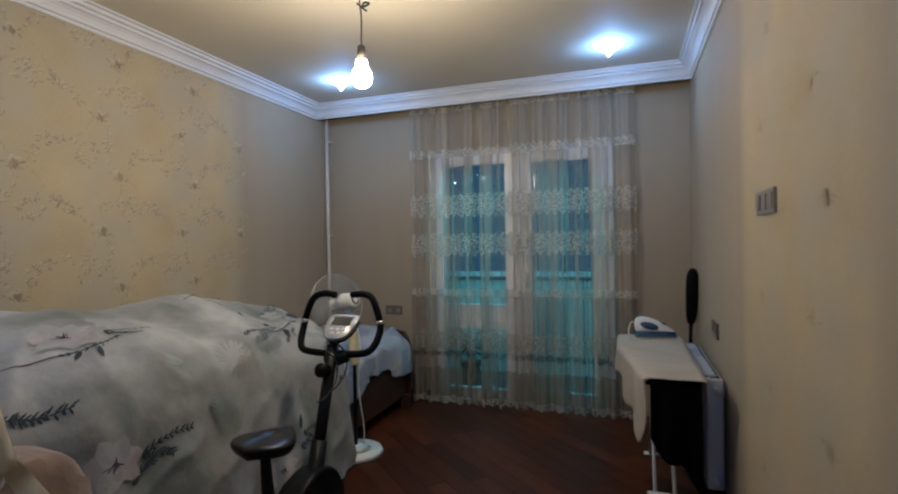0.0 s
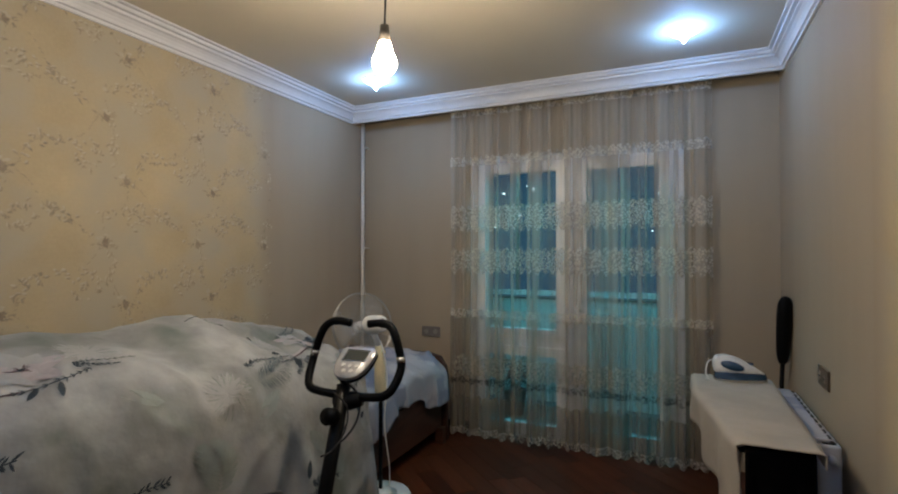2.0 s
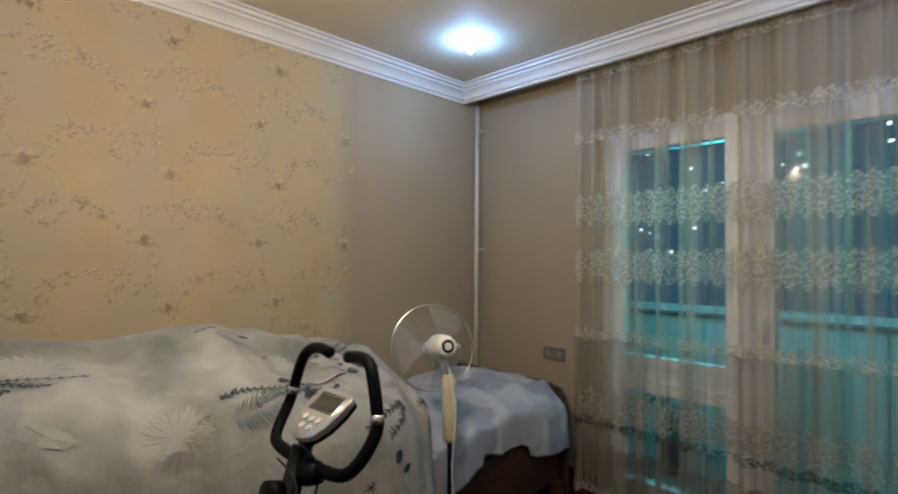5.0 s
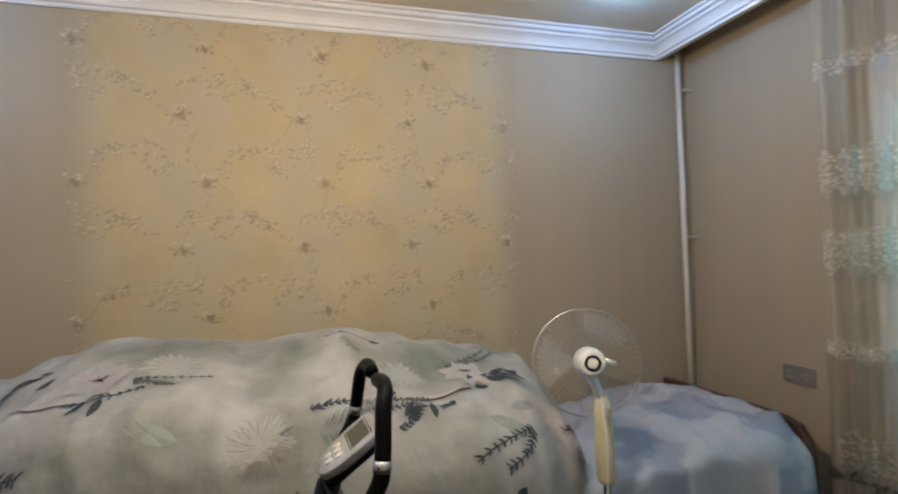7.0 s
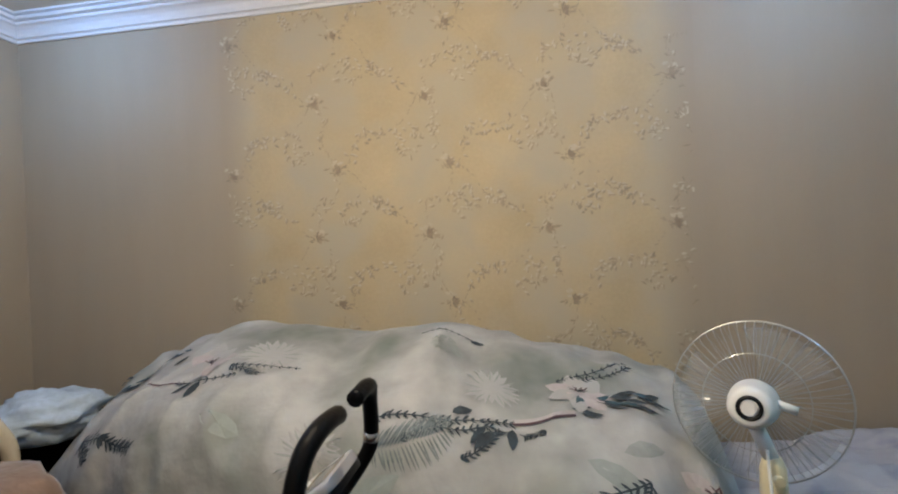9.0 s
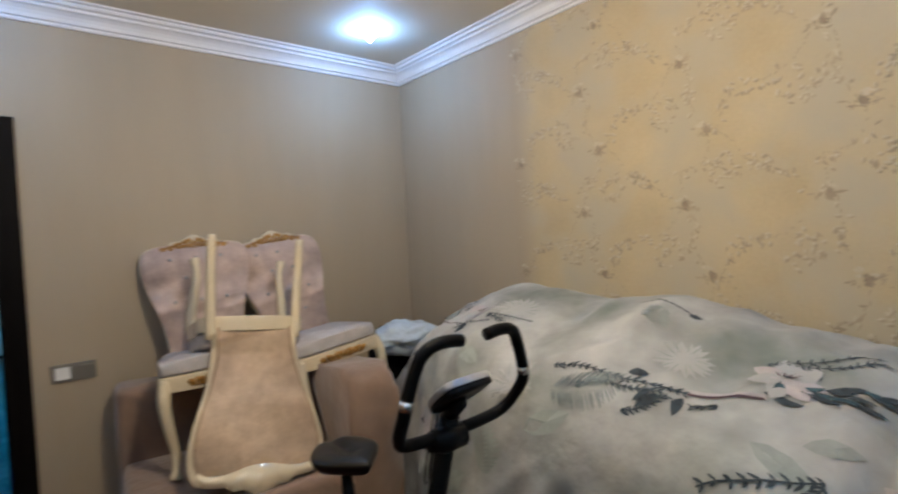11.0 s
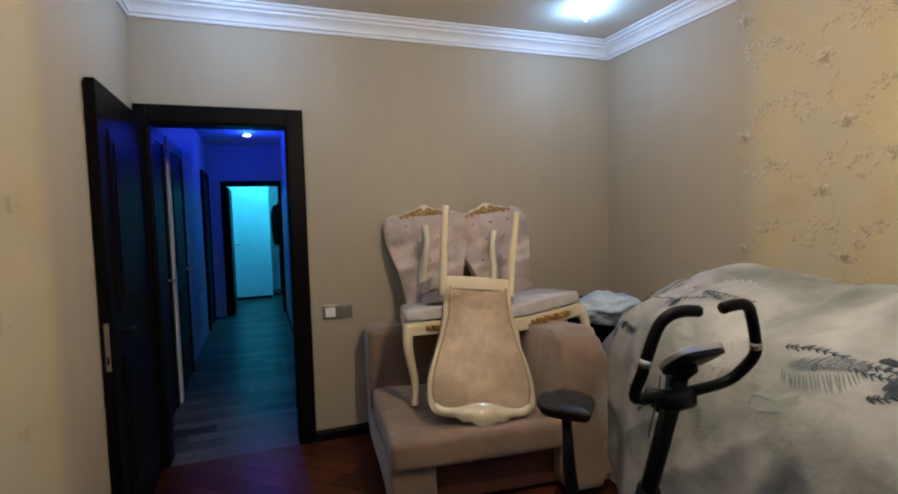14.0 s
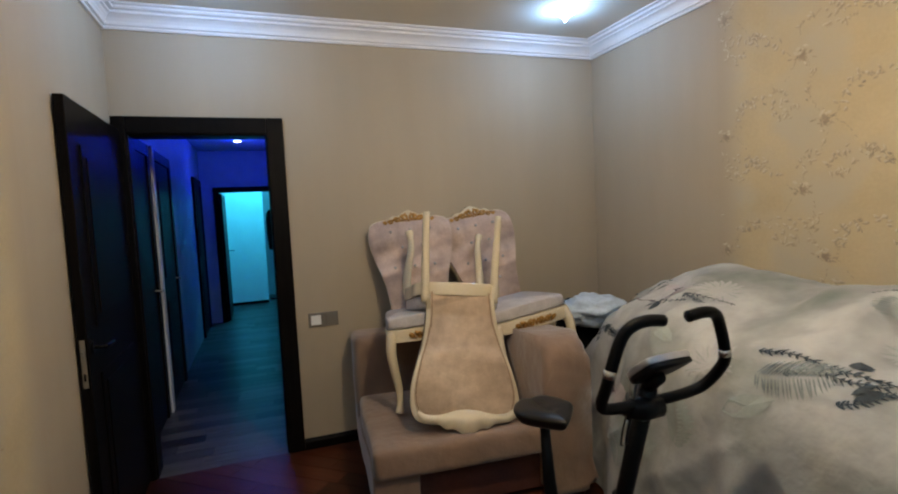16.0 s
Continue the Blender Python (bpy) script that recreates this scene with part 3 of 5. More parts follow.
side_door("door_3", 1.10, 2.05)
side_door("door_4", 0.12, 0.98)
side_door("door_5", -2.6, -1.75)
setting("trim_hall", box(HX1 - 0.045, HX1, 1.00, 1.08, 0, 2.1, 0.004), WHITE_PVC, "white strip between two hall doors")
skirting("baseboard_hall", (HX0, HY, 0), (HX0, YB - 0.16, 0), (1, 0, 0))
setting("end_room_wall", box(-1.6, 1.5, -5.6, -5.48, -0.1, HZ), HALL_WALL, "pale wall of the room behind the hall")
setting("end_room_wall_west", box(-1.6, -1.5, -5.5, HY - 0.12, -0.1, HZ), HALL_WALL, "pale wall of the room behind the hall")
setting("end_room_wall_east", box(1.4, 1.5, -5.5, HY - 0.12, -0.1, HZ), HALL_WALL, "pale wall of the room behind the hall")
lf = tagged(part("white_door", box(-0.26, 0.42, -4.30, -4.26, 0.012, 2.04, 0.004), WHITE_PVC, None, "plain white door standing in the end room"), category="door", kind="structure")
part("door_handle", sweep([(0.36, -4.26, 1.0), (0.36, -4.21, 1.0), (0.26, -4.208, 1.0)], 0.01, 6), STEEL, lf)
part("bottom_rail", box(-0.25, 0.41, -4.259, -4.25, 0.012, 0.06), DARK_WOOD, lf)

# ---- balcony door, window and balcony ----
win = setting("window_1", box(WX0, WX0 + 0.06, YW + 0.02, YW + 0.09, 0.0, WZ, 0.004), WHITE_PVC, "white plastic window and balcony door")


def bar(x0, x1, z0, z1, name="window_frame", y0=YW + 0.018, y1=YW + 0.092):
    return part(name, box(x0, x1, y0, y1, z0, z1, 0.004), WHITE_PVC, win)


bar(WX1 - 0.06, WX1, 0, WZ)
bar(WX0 + 0.06, WX1 - 0.06, WZ - 0.06, WZ)
bar(-0.835, -0.775, 0, WZ - 0.06)
bar(WX0 + 0.06, -0.835, 0.0, 0.06)
bar(WX0 + 0.06, -0.835, 0.72, 0.80)
# left sash, upper and lower panes
for z0, z1 in ((0.80, WZ - 0.06), (0.06, 0.72)):
    x0, x1 = WX0 + 0.06, -0.835
    for a in ((x0, x0 + 0.075, z0, z1), (x1 - 0.075, x1, z0, z1), (x0 + 0.075, x1 - 0.075, z0, z0 + 0.06), (x0 + 0.075, x1 - 0.075, z1 - 0.075, z1)):
        bar(*a, name="sash", y0=YW + 0.006, y1=YW + 0.075)
    p = part("pane", box(x0 + 0.07, x1 - 0.07, YW + 0.035, YW + 0.041, z0 + 0.05, z1 - 0.07), GLASS, win)
    p.visible_shadow = False
# door sash
x0, x1 = -0.775, WX1 - 0.06
for a in ((x0, x0 + 0.095, 0.02, WZ - 0.06), (x1 - 0.105, x1, 0.02, WZ - 0.06), (x0 + 0.095, x1 - 0.105, 0.02, 0.13), (x0 + 0.095, x1 - 0.105, WZ - 0.145, WZ - 0.06)):
    bar(*a, name="door_sash", y0=YW + 0.004, y1=YW + 0.075)
p = part("pane", box(x0 + 0.09, x1 - 0.10, YW + 0.035, YW + 0.041, 0.12, WZ - 0.14), GLASS, win)
p.visible_shadow = False
part("door_handle", sweep([(x0 + 0.05, YW + 0.004, 1.02), (x0 + 0.05, YW - 0.045, 1.02), (x0 + 0.05, YW - 0.045, 1.14)], 0.010, 8), WHITE_PVC, win, "white lever handle", True)

BY = 7.80
setting("balcony_floor", box(XL, XR, YW + 0.25, 8.0, -0.012, 0.0), SCREED, "grey balcony floor")
setting("balcony_ceiling", box(XL, XR, YW + 0.25, 8.0, 2.56, 2.7), BALCONY_PANEL, "pale balcony ceiling")
par = setting("balcony_parapet", box(XL, XR, BY, BY + 0.1, 0.0, 1.0), BALCONY_PANEL, "pale panelled balcony parapet under blue-green light")
part("ledge", box(XL, XR, BY - 0.008, BY + 0.1, 1.0, 1.02, 0.004), SCREED, par)
for k in range(9):
    part("panel_joint", box(XL + 0.35 * k + 0.2, XL + 0.35 * k + 0.206, BY - 0.004, BY, 0.11, 1.0), SCREED, par)
bwin = setting("window_2", box(XL, XR, BY + 0.02, BY + 0.07, 1.035, 1.085), WHITE_PVC, "glazed balcony front with white bars, night behind")
part("window_frame", box(XL, XR, BY + 0.02, BY + 0.07, 2.30, 2.56), WHITE_PVC, bwin)
part("window_frame", box(XL, XR, BY + 0.025, BY + 0.055, 1.93, 1.948), GREY_PLATE, bwin)
for k in range(16):
    w = 0.030 if k % 5 == 0 else 0.006
    xx = XL + 0.05 + k * 0.205
    part("glazing_bar", box(xx, xx + w, BY + 0.022, BY + 0.05, 1.085, 2.30), GREY_PLATE, bwin)
g = part("pane", box(XL, XR, BY + 0.058, BY + 0.064, 1.085, 2.30), GLASS, bwin)
g.visible_shadow = False
rng = random.Random(5)
for k in range(34):
    far = tagged(part("far_lamp", disc(rng.uniform(0.05, 0.13), 0.02, m=pose(rng.uniform(-17, 2), 40, rng.uniform(2, 9.5), 90, 0, 0), seg=8), CITY_GLOW, None, "distant lit window in the night"), category="lamp", kind="structure")

# ---- potted plant on the balcony ----
plant = thing("potted_plant", "dark leafy plant in a pot standing on the balcony", "plant", "", pose(-1.42, 7.30, 0))
part("pot", sweep([(0, 0, 0), (0, 0, 0.02), (0, 0, 0.20), (0, 0, 0.22)], [0.075, 0.08, 0.105, 0.108], 20), SCREED, plant, "grey pot", True)
rng = random.Random(21)
for k in range(9):
    a, h = k * 2.4, 0.42 + 0.04 * (k % 5)
    tip = Vector((0.13 * math.cos(a), 0.10 * math.sin(a), h))
    part("stem", sweep(spline([(0, 0, 0.2), (tip.x * 0.4, tip.y * 0.4, 0.2 + h * 0.4), tip]), 0.004, 5), LEAF, plant)
    for q in range(4):
        c = Vector((0, 0, 0.2)).lerp(tip, 0.45 + 0.18 * q)
        b = a + rng.uniform(-1.2, 1.2)
        out, ln, wd = Vector((math.cos(b), math.sin(b), rng.uniform(-0.2, 0.5))).normalized(), rng.uniform(0.07, 0.11), 0.022
        across = out.cross(Vector((0, 0, 1))).normalized()
        lb = grid(lambda u, v: c + out * ln * u + across * wd * math.sin(math.pi * min(1, u * 0.92 + 0.05)) * (2 * v - 1) + Vector((0, 0, -0.05 * u * u + 0.010 * abs(2 * v - 1))), 5, 2)
        part("leaf", lb, LEAF, plant, "", True)

# ---- ceiling lamps ----
def ceiling_spot(x, y):
    t = thing("ceiling_spotlight", "small ceiling spotlight with bluish white crystal glass", "ceiling lamp", "ceiling spotlights", pose(x, y, ZC))
    part("ring", disc(0.082, 0.008, (0, 0, -0.004), seg=28), STEEL, t, "steel ring", True)
    part("glass", disc(0.045, 0.022, (0, 0, -0.019), seg=8, r2=0.088), SPOT_GLOW, t, "glowing glass")
    part("crystal_tip", disc(0.005, 0.044, (0, 0, -0.052), seg=8, r2=0.036), SPOT_GLOW, t)
    return t


for sx, sy in SPOTS:
    ceiling_spot(sx, sy)
hl = thing("hall_spotlight", "small blue-white spotlight in the hall ceiling", "ceiling lamp", "", pose(0.01, -1.66, HZ))
part("ring", disc(0.06, 0.012, (0, 0, -0.006)), STEEL, hl)
part("glass", disc(0.045, 0.012, (0, 0, -0.018)), HALL_GLOW, hl)

# bare bulb on its cable
bx, by = -1.055, 4.453
t = thing("hanging_bulb", "bare glowing light bulb hanging on a knotted cable", "lamp", "", pose(bx, by, 2.712))
part("cable", sweep(spline([(0, 0, 0), (0.006, 0, -0.08), (-0.008, 0.004, -0.17), (0.003, 0, -0.27), (0, 0, -0.40)]), 0.004, 6), WIRE_BLACK, t, "brown cable", True)
part("knot", sweep(spline([(-0.02, 0, -0.20), (0.0, 0.012, -0.212), (0.022, 0, -0.204), (0.045, 0, -0.214), (0.02, -0.01, -0.228), (0.0, 0, -0.218), (0.03, 0.0, -0.245)]), 0.005, 6), WIRE_BLACK, t, "", True)
part("socket", disc(0.024, 0.064, (0, 0, -0.432), seg=16, r2=0.017), SOCKET_GREY, t, "grey lamp holder", True)
bm = bmesh.new()
bmesh.ops.create_uvsphere(bm, u_segments=20, v_segments=12, radius=0.046, matrix=Matrix.Translation((0, 0, -0.543)) @ Matrix.Diagonal((1, 1, 1.06, 1)))
disc(0.034, 0.05, (0, 0, -0.489), seg=16, r2=0.021, bm=bm)
part("glass_bulb", bm, BULB_GLOW, t, "glowing glass bulb", True)


# ---- curtain ----
CX0, CX1 = -1.740, 0.160


def curtain_y(x, z):
    a = 0.026 * math.sin(x * 44 + 1.8 * math.sin(x * 5)) + 0.012 * math.sin(x * 83 + 0.8) + 0.006 * math.sin(x * 13)
    return 6.600 + a * (0.55 + 0.45 * (1 - z / 2.6)) + 0.006 * math.sin(z * 3 + x * 5)


curtain = thing("curtain", "sheer beige lace curtain with white lace bands, drawn closed", "curtain")
part("sheer_cloth", grid(lambda u, v: Vector((CX0 + u * (CX1 - CX0), curtain_y(CX0 + u * (CX1 - CX0), 2.60 * v + 0.012), (0.020 + 0.014 * math.sin(u * 61 + 2 * math.sin(u * 17))) * (1 - v) + 2.612 * v)), 300, 14), SHEER, curtain, "", True)


def lace_band(z0, z1, mat, top=0.0, low=0.012, tooth=0.05, off=0.006):
    def fn(u, v):
        x = CX0 + u * (CX1 - CX0)
        s = abs(math.sin(math.pi * x / tooth))
        z = (z0 - low * s) * (1 - v) + (z1 + top * s) * v
        return Vector((x, curtain_y(x, z) - off, z))
    return part("lace_band", grid(fn, 300, 3), mat, curtain, "white lace band", True)


lace_band(2.15, 2.205, LACE, top=0.025, low=0.0)
lace_band(1.665, 1.80, LACE, 0.035, 0.045, 0.062)
lace_band(1.335, 1.46, LACE, 0.035, 0.05, 0.062)
lace_band(0.945, 0.995, LACE, 0.015, 0.02)
lace_band(0.50, 0.62, LACE, 0.02, 0.03, 0.07)
lace_band(0.425, 0.455, LACE_DARK, 0.012, 0.012, 0.08, 0.016)
# denser band, added to dim the lit sash bar behind it
lace_band(0.05, 0.30, HEM, 0.02, 0.026, 0.07, 0.014)
lace_band(0.03, 0.07, LACE, 0.0, 0.026, 0.07, 0.018)
part("lower_tier", grid(lambda u, v: Vector((CX0 + u * (CX1 - CX0), curtain_y(CX0 + u * (CX1 - CX0), 0.9 * v) - 0.011, 0.03 + 0.92 * v)), 300, 8), TIER, curtain, "", True)
part("heading_tape", grid(lambda u, v: Vector((CX0 + u * (CX1 - CX0), curtain_y(CX0 + u * (CX1 - CX0), 2.6) - 0.004, 2.55 + 0.06 * v)), 300, 1), LACE, curtain)
rail = thing("curtain_rail", "white curtain rail fixed to the ceiling behind the cornice", "curtain rail")
part("rail", box(XL + 0.02, XR - 0.02, 6.585, 6.62, ZC - 0.035, ZC), WHITE_PVC, rail)
for k in range(14):
    part("hook", sweep([(CX0 + 0.03 + k * 0.139, 6.6, ZC - 0.034), (CX0 + 0.03 + k * 0.139, 6.6, 2.60)], 0.004, 5), WHITE_PVC, rail)

# heating pipe in the corner
pipe = thing("heating_pipe", "cream painted vertical heating pipe in the corner", "pipe")
part("tube", sweep([(-2.612, 6.622, 0.0), (-2.612, 6.622, 1.3), (-2.612, 6.622, ZC)], 0.016, 12), PIPE_PAINT, pipe, "", True)
for z in (0.35, 1.5, 2.4):
    part("clip", box(-2.630, -2.602, 6.63, YW, z - 0.006, z + 0.006, 0.002), PIPE_PAINT, pipe)


# ---- switches and sockets ----
def plate(name, label, category, m, cells, mat, wide=0.082, high=0.082, socket=False, rocker=None):
    """A flush plate; its face looks along its own -y."""
    t = thing(name, label, category, "", m)
    part("plate", box(-wide * cells / 2, wide * cells / 2, -0.010, 0, -high / 2, high / 2, 0.003), mat, t)
    for k in range(cells):
        cx = (k + 0.5 - cells / 2) * wide
        if socket:
            part("socket_well", disc(0.020, 0.003, m=pose(cx, -0.0112, 0, 90, 0, 0)), BLACK_PAINT if mat == GREY_PLATE else GREY_PLATE, t)
            for s in (-1, 1):
                part("pin_hole", disc(0.003, 0.003, m=pose(cx + s * 0.0095, -0.0135, 0, 90, 0, 0), seg=8), BLACK_PAINT, t)
        else:
            part("rocker", box(cx - wide * 0.33, cx + wide * 0.33, -0.0145, -0.010, -high * 0.33, high * 0.33, 0.002), rocker if rocker and k == 0 else mat, t)
    return t


plate("light_switch", "grey triple switch plate on the papered wall", "switch", pose(XR - 0.003, 4.43, 1.528, 0, 0, -90), 3, GREY_PLATE, 0.082, 0.085)
plate("wall_socket", "brown double socket on the wall above the radiator", "socket", pose(XR, 5.60, 0.885, 0, 0, -90), 2, BROWN_PLATE, 0.092, 0.088, True)
plate("wall_socket", "beige double socket beside the curtain", "socket", pose(-1.975, YW, 0.79, 0, 0, 0), 2, PALE_PLATE, 0.085, 0.085, True)
plate("light_switch", "metallic double plate with switch and socket beside the door", "switch", pose(-0.528, YB, 0.832, 0, 0, 180), 2, PALE_PLATE, 0.094, 0.092, False, WHITE_PLASTIC)

# ---- bed ----
bed = thing("single_bed", "brown wooden bed with a low headboard, made with white sheets", "bed", "", pose(0, 0, 0))
BX0, BX1 = XL + 0.025, -1.66
BS = BX1 - 0.08
part("side_board", box(BS - 0.025, BS, 4.40, 6.42, 0.10, 0.40, 0.006), BED_WOOD, bed)
part("side_board", box(BX0, BX0 + 0.025, 4.40, 6.42, 0.10, 0.40, 0.006), BED_WOOD, bed)
hb = [(BX0, 0), (-1.70, 0), (-1.70, 0.50), (-1.715, 0.58), (-1.76, 0.645), (-1.84, 0.662), (-1.98, 0.668), (BX0, 0.672)]
part("headboard", outline_solid(hb, lambda x, y, z: Vector((x, 6.445 + y, z)), 0.04, 0.008), BED_WOOD, bed, "brown rounded headboard")
part("footboard", box(BX0, BX1, 4.36, 4.40, 0, 0.45, 0.006), BED_WOOD, bed)
part("mattress", box(BX0 + 0.03, BS - 0.03, 4.41, 6.42, 0.28, 0.50, 0.04, 3), SHEET, bed, "", True)
for x in (BX0 + 0.05, BX1 - 0.06):
    for y in (4.42, 6.36):
        part("leg", box(x - 0.03, x + 0.03, y - 0.03, y + 0.03, 0, 0.12), BED_WOOD, bed)


def crease(a, b, seed):
    """Straight-sided folds: a sharp ridge where slow noise crosses zero."""
    return max(0.0, 1 - 4.5 * abs(noise.noise(Vector((a, b, seed)))))


def bed_sheet(u, v):
    """From the wall over the mattress and down the side; bulged by a pillow at the head, folded double beside the headboard."""
    y = 5.05 + u * 1.37
    bulge = 0.170 * max(0.0, math.sin(math.pi * min(1, max(0, (y - 5.30) / 1.5)))) ** 0.7
    double = 0.022 / (1 + math.exp(-(y - 6.06 - 0.10 * v) * 90))
    n1 = noise.noise(Vector((u * 5.0, v * 5.0, 3))) * 0.030
    fold = 0.030 * crease(u * 2.6 + v * 2.2, v * 3.0 - u * 1.4, 9.0) + 0.016 * crease(u * 5.5 - v * 2.5, v * 4.5 + u * 2.0, 4.0) + 0.008 * crease(u * 11, v * 9 - u * 6, 1.5) + double
    top = BS - BX0
    s = v * (top + 0.17 + 0.05 * math.sin(u * 7 + 1.0) + 0.045 * (1 if y > 6.07 else 0) + 0.02 * abs(math.sin(u * 13)))
    if s < top:
        w = s / top
        z = 0.512 + bulge * (math.sin(math.pi * min(1, w * 0.88 + 0.06)) ** 0.5) + n1 + fold
        edge = max(0, (w - 0.82) / 0.18)
        return Vector((BX0 + 0.02 + s, y, z - 0.03 * edge * edge))
    d = s - top
    z_edge = 0.512 + bulge * (math.sin(math.pi * 0.94) ** 0.5) + n1 - 0.03
    out = 0.020 * (1 - math.exp(-d * 9)) + (0.022 * math.sin(u * 17 + 2 * math.sin(u * 5)) + 0.02 * crease(u * 7, d * 2, 6.0)) * min(1, d * 7) + double * 0.6
    return Vector((BS + 0.02 + max(-0.005, out), y, z_edge + fold * 0.6 - d))


sheet = tagged(part("bed_sheet", grid(bed_sheet, 90, 80), SHEET, None, "rumpled white sheet over pillows, hanging over the bed side", True), category="sheet")
sol = sheet.modifiers.new("thickness", "SOLIDIFY")
sol.thickness = 0.006

# ---- the heap under the flowered duvet ----
def lerp_table(tab, x):
    if x <= tab[0][0]:
        return tab[0][1]
    for (a, p), (b, q) in zip(tab, tab[1:]):
        if x <= b:
            t = (x - a) / (b - a)
            t = t * t * (3 - 2 * t)
            return p + (q - p) * t
    return tab[-1][1]


RIDGE = [(2.98, 0.78), (3.14, 0.92), (3.29, 1.03), (3.50, 1.10), (3.65, 1.13), (3.89, 1.135), (4.20, 1.11), (4.37, 1.138), (4.51, 1.15), (4.70, 1.11), (4.90, 1.06), (5.11, 1.03), (5.30, 0.965), (5.40, 0.88), (5.48, 0.72)]
FRONT = [(3.00, -1.92), (3.45, -1.72), (3.70, -1.61), (3.90, -1.545), (4.40, -1.50), (4.95, -1.50), (5.14, -1.54), (5.28, -1.62), (5.46, -1.80)]
COVER_Y0, COVER_Y1 = 3.00, 5.46


def cover_profile(y):
    zr, xf = lerp_table(RIDGE, y), lerp_table(FRONT, y)
    k = (xf + 2.60)
    f = lambda a: -2.60 + a * k
    pts = [(-2.615, zr - 0.20), (f(0.05), zr - 0.10), (f(0.17), zr - 0.02), (f(0.32), zr), (f(0.48), zr - 0.045), (f(0.62), zr - 0.10), (f(0.74), zr - 0.145), (f(0.84), zr - 0.20), (f(0.92), zr * 0.68 + 0.02), (f(0.955), zr * 0.47), (f(0.975), zr * 0.30), (f(0.99), zr * 0.15), (f(1.0), 0.02)]
    return [Vector((x, 0, z)) for x, z in pts]


def cover_point(y, s):
    """The duvet at y, s metres along its cloth from the wall."""
    pts = spline(cover_profile(y), 4)
    p = pts[-1]
    left = s
    for a, b in zip(pts, pts[1:]):
        d = (b - a).length
        if left <= d:
            p = a.lerp(b, left / d)
            break
        left -= d
    n1 = noise.noise(Vector((y * 2.3, s * 2.0, 1.7))) * 0.035
    n2 = noise.noise(Vector((y * 7, s * 5, 4.1))) * 0.014 + 0.016 * max(0.0, 1 - 3 * abs(noise.noise(Vector((y * 3.2 + s, s * 2.4 - y * 0.8, 7.7))))) ** 2
    hang = max(0.0, min(1.0, (s - 1.15) / 0.7))
    fold = 0.022 * hang * math.sin(y * 11 + 2 * math.sin(y * 3.1)) + 0.010 * hang * math.sin(y * 29)
    return Vector((p.x + fold + n1 * 0.6 + n2, y, max(0.006, p.z + (n1 + n2) * (1 - 0.8 * hang))))


COVER_LEN = {}


def cover_len(y):
    k = round(y, 3)
    if k not in COVER_LEN:
        pts = spline(cover_profile(y), 4)
        COVER_LEN[k] = sum((b - a).length for a, b in zip(pts, pts[1:]))
    return COVER_LEN[k]


def cover_uv(u, v):
    y = COVER_Y0 + u * (COVER_Y1 - COVER_Y0)
    return cover_point(y, v * cover_len(y))


cover = tagged(part("duvet", grid(cover_uv, 150, 120), COVER, None, "pale grey-green flowered duvet spread over a tall heap of bedding", True), category="duvet")


def on_cover(y, s, lift=0.004):
    s = min(s, cover_len(y) - 0.01)
    p = cover_point(y, s)
    a = cover_point(y + 0.01, s) - p
    b = cover_point(y, s - 0.01) - p
    n = a.cross(b).normalized()
    if n.x + n.z < 0:
        n = -n
    return p + n * lift


class Print:
    """Printed motifs laid on the duvet, in metres of cloth."""

    def __init__(self, mat, name):
        self.bm, self.mat, self.name = bmesh.new(), mat, name

    def shape(self, y, s, ang, ln, wd, pts, lift=0.004):
        c, q = math.cos(ang), math.sin(ang)
        vs = []
        for u, v in pts:
            a, b = u * ln, v * wd
            vs.append(self.bm.verts.new(on_cover(y + c * a - q * b, s - (q * a + c * b), lift)))
        mid = self.bm.verts.new(on_cover(y + c * ln * 0.5, s - q * ln * 0.5, lift))
        for i in range(len(vs)):
            self.bm.faces.new((mid, vs[i], vs[(i + 1) % len(vs)]))

    def leaf(self, y, s, ang, ln, wd, lift=0.004):
        self.shape(y, s, ang, ln, wd, ((0, 0), (0.2, 0.36), (0.5, 0.5), (0.8, 0.3), (1, 0), (0.8, -0.3), (0.5, -0.5), (0.2, -0.36)), lift)

    def stem(self, pts, wd, lift=0.004):
        line = spline([(a, b, 0) for a, b in pts], 5)
        for p, q in zip(line, line[1:]):
            d = q - p
            self.shape(p.x, p.y, math.atan2(-d.y, d.x), d.length * 1.1, wd, ((0, 0.5), (1, 0.5), (1, -0.5), (0, -0.5)), lift)
        return line

    def twig(self, pts, leaf_len, rng, every=2, wd=0.006):
        line = self.stem(pts, wd)
        for i in range(0, len(line) - 1, every):
            d = line[i + 1] - line[i]
            a = math.atan2(-d.y, d.x)
            for sg in (-1, 1):
                self.leaf(line[i].x, line[i].y, a + sg * rng.uniform(0.5, 1.0), leaf_len * rng.uniform(0.6, 1.1), leaf_len * rng.uniform(0.20, 0.32))

    def done(self):
        tagged(part(self.name, self.bm, self.mat, cover), kind="stuff")


rng = random.Random(12)
ink, wine, pale = Print(INK, "ink_print"), Print(INK_WINE, "wine_print"), Print(INK_PALE, "pale_print")
grey, teal = Print(INK_GREY, "grey_print"), Print(INK_TEAL, "teal_print")
white, pink = Print(INK_WHITE, "white_print"), Print(INK_PINK, "pink_print")


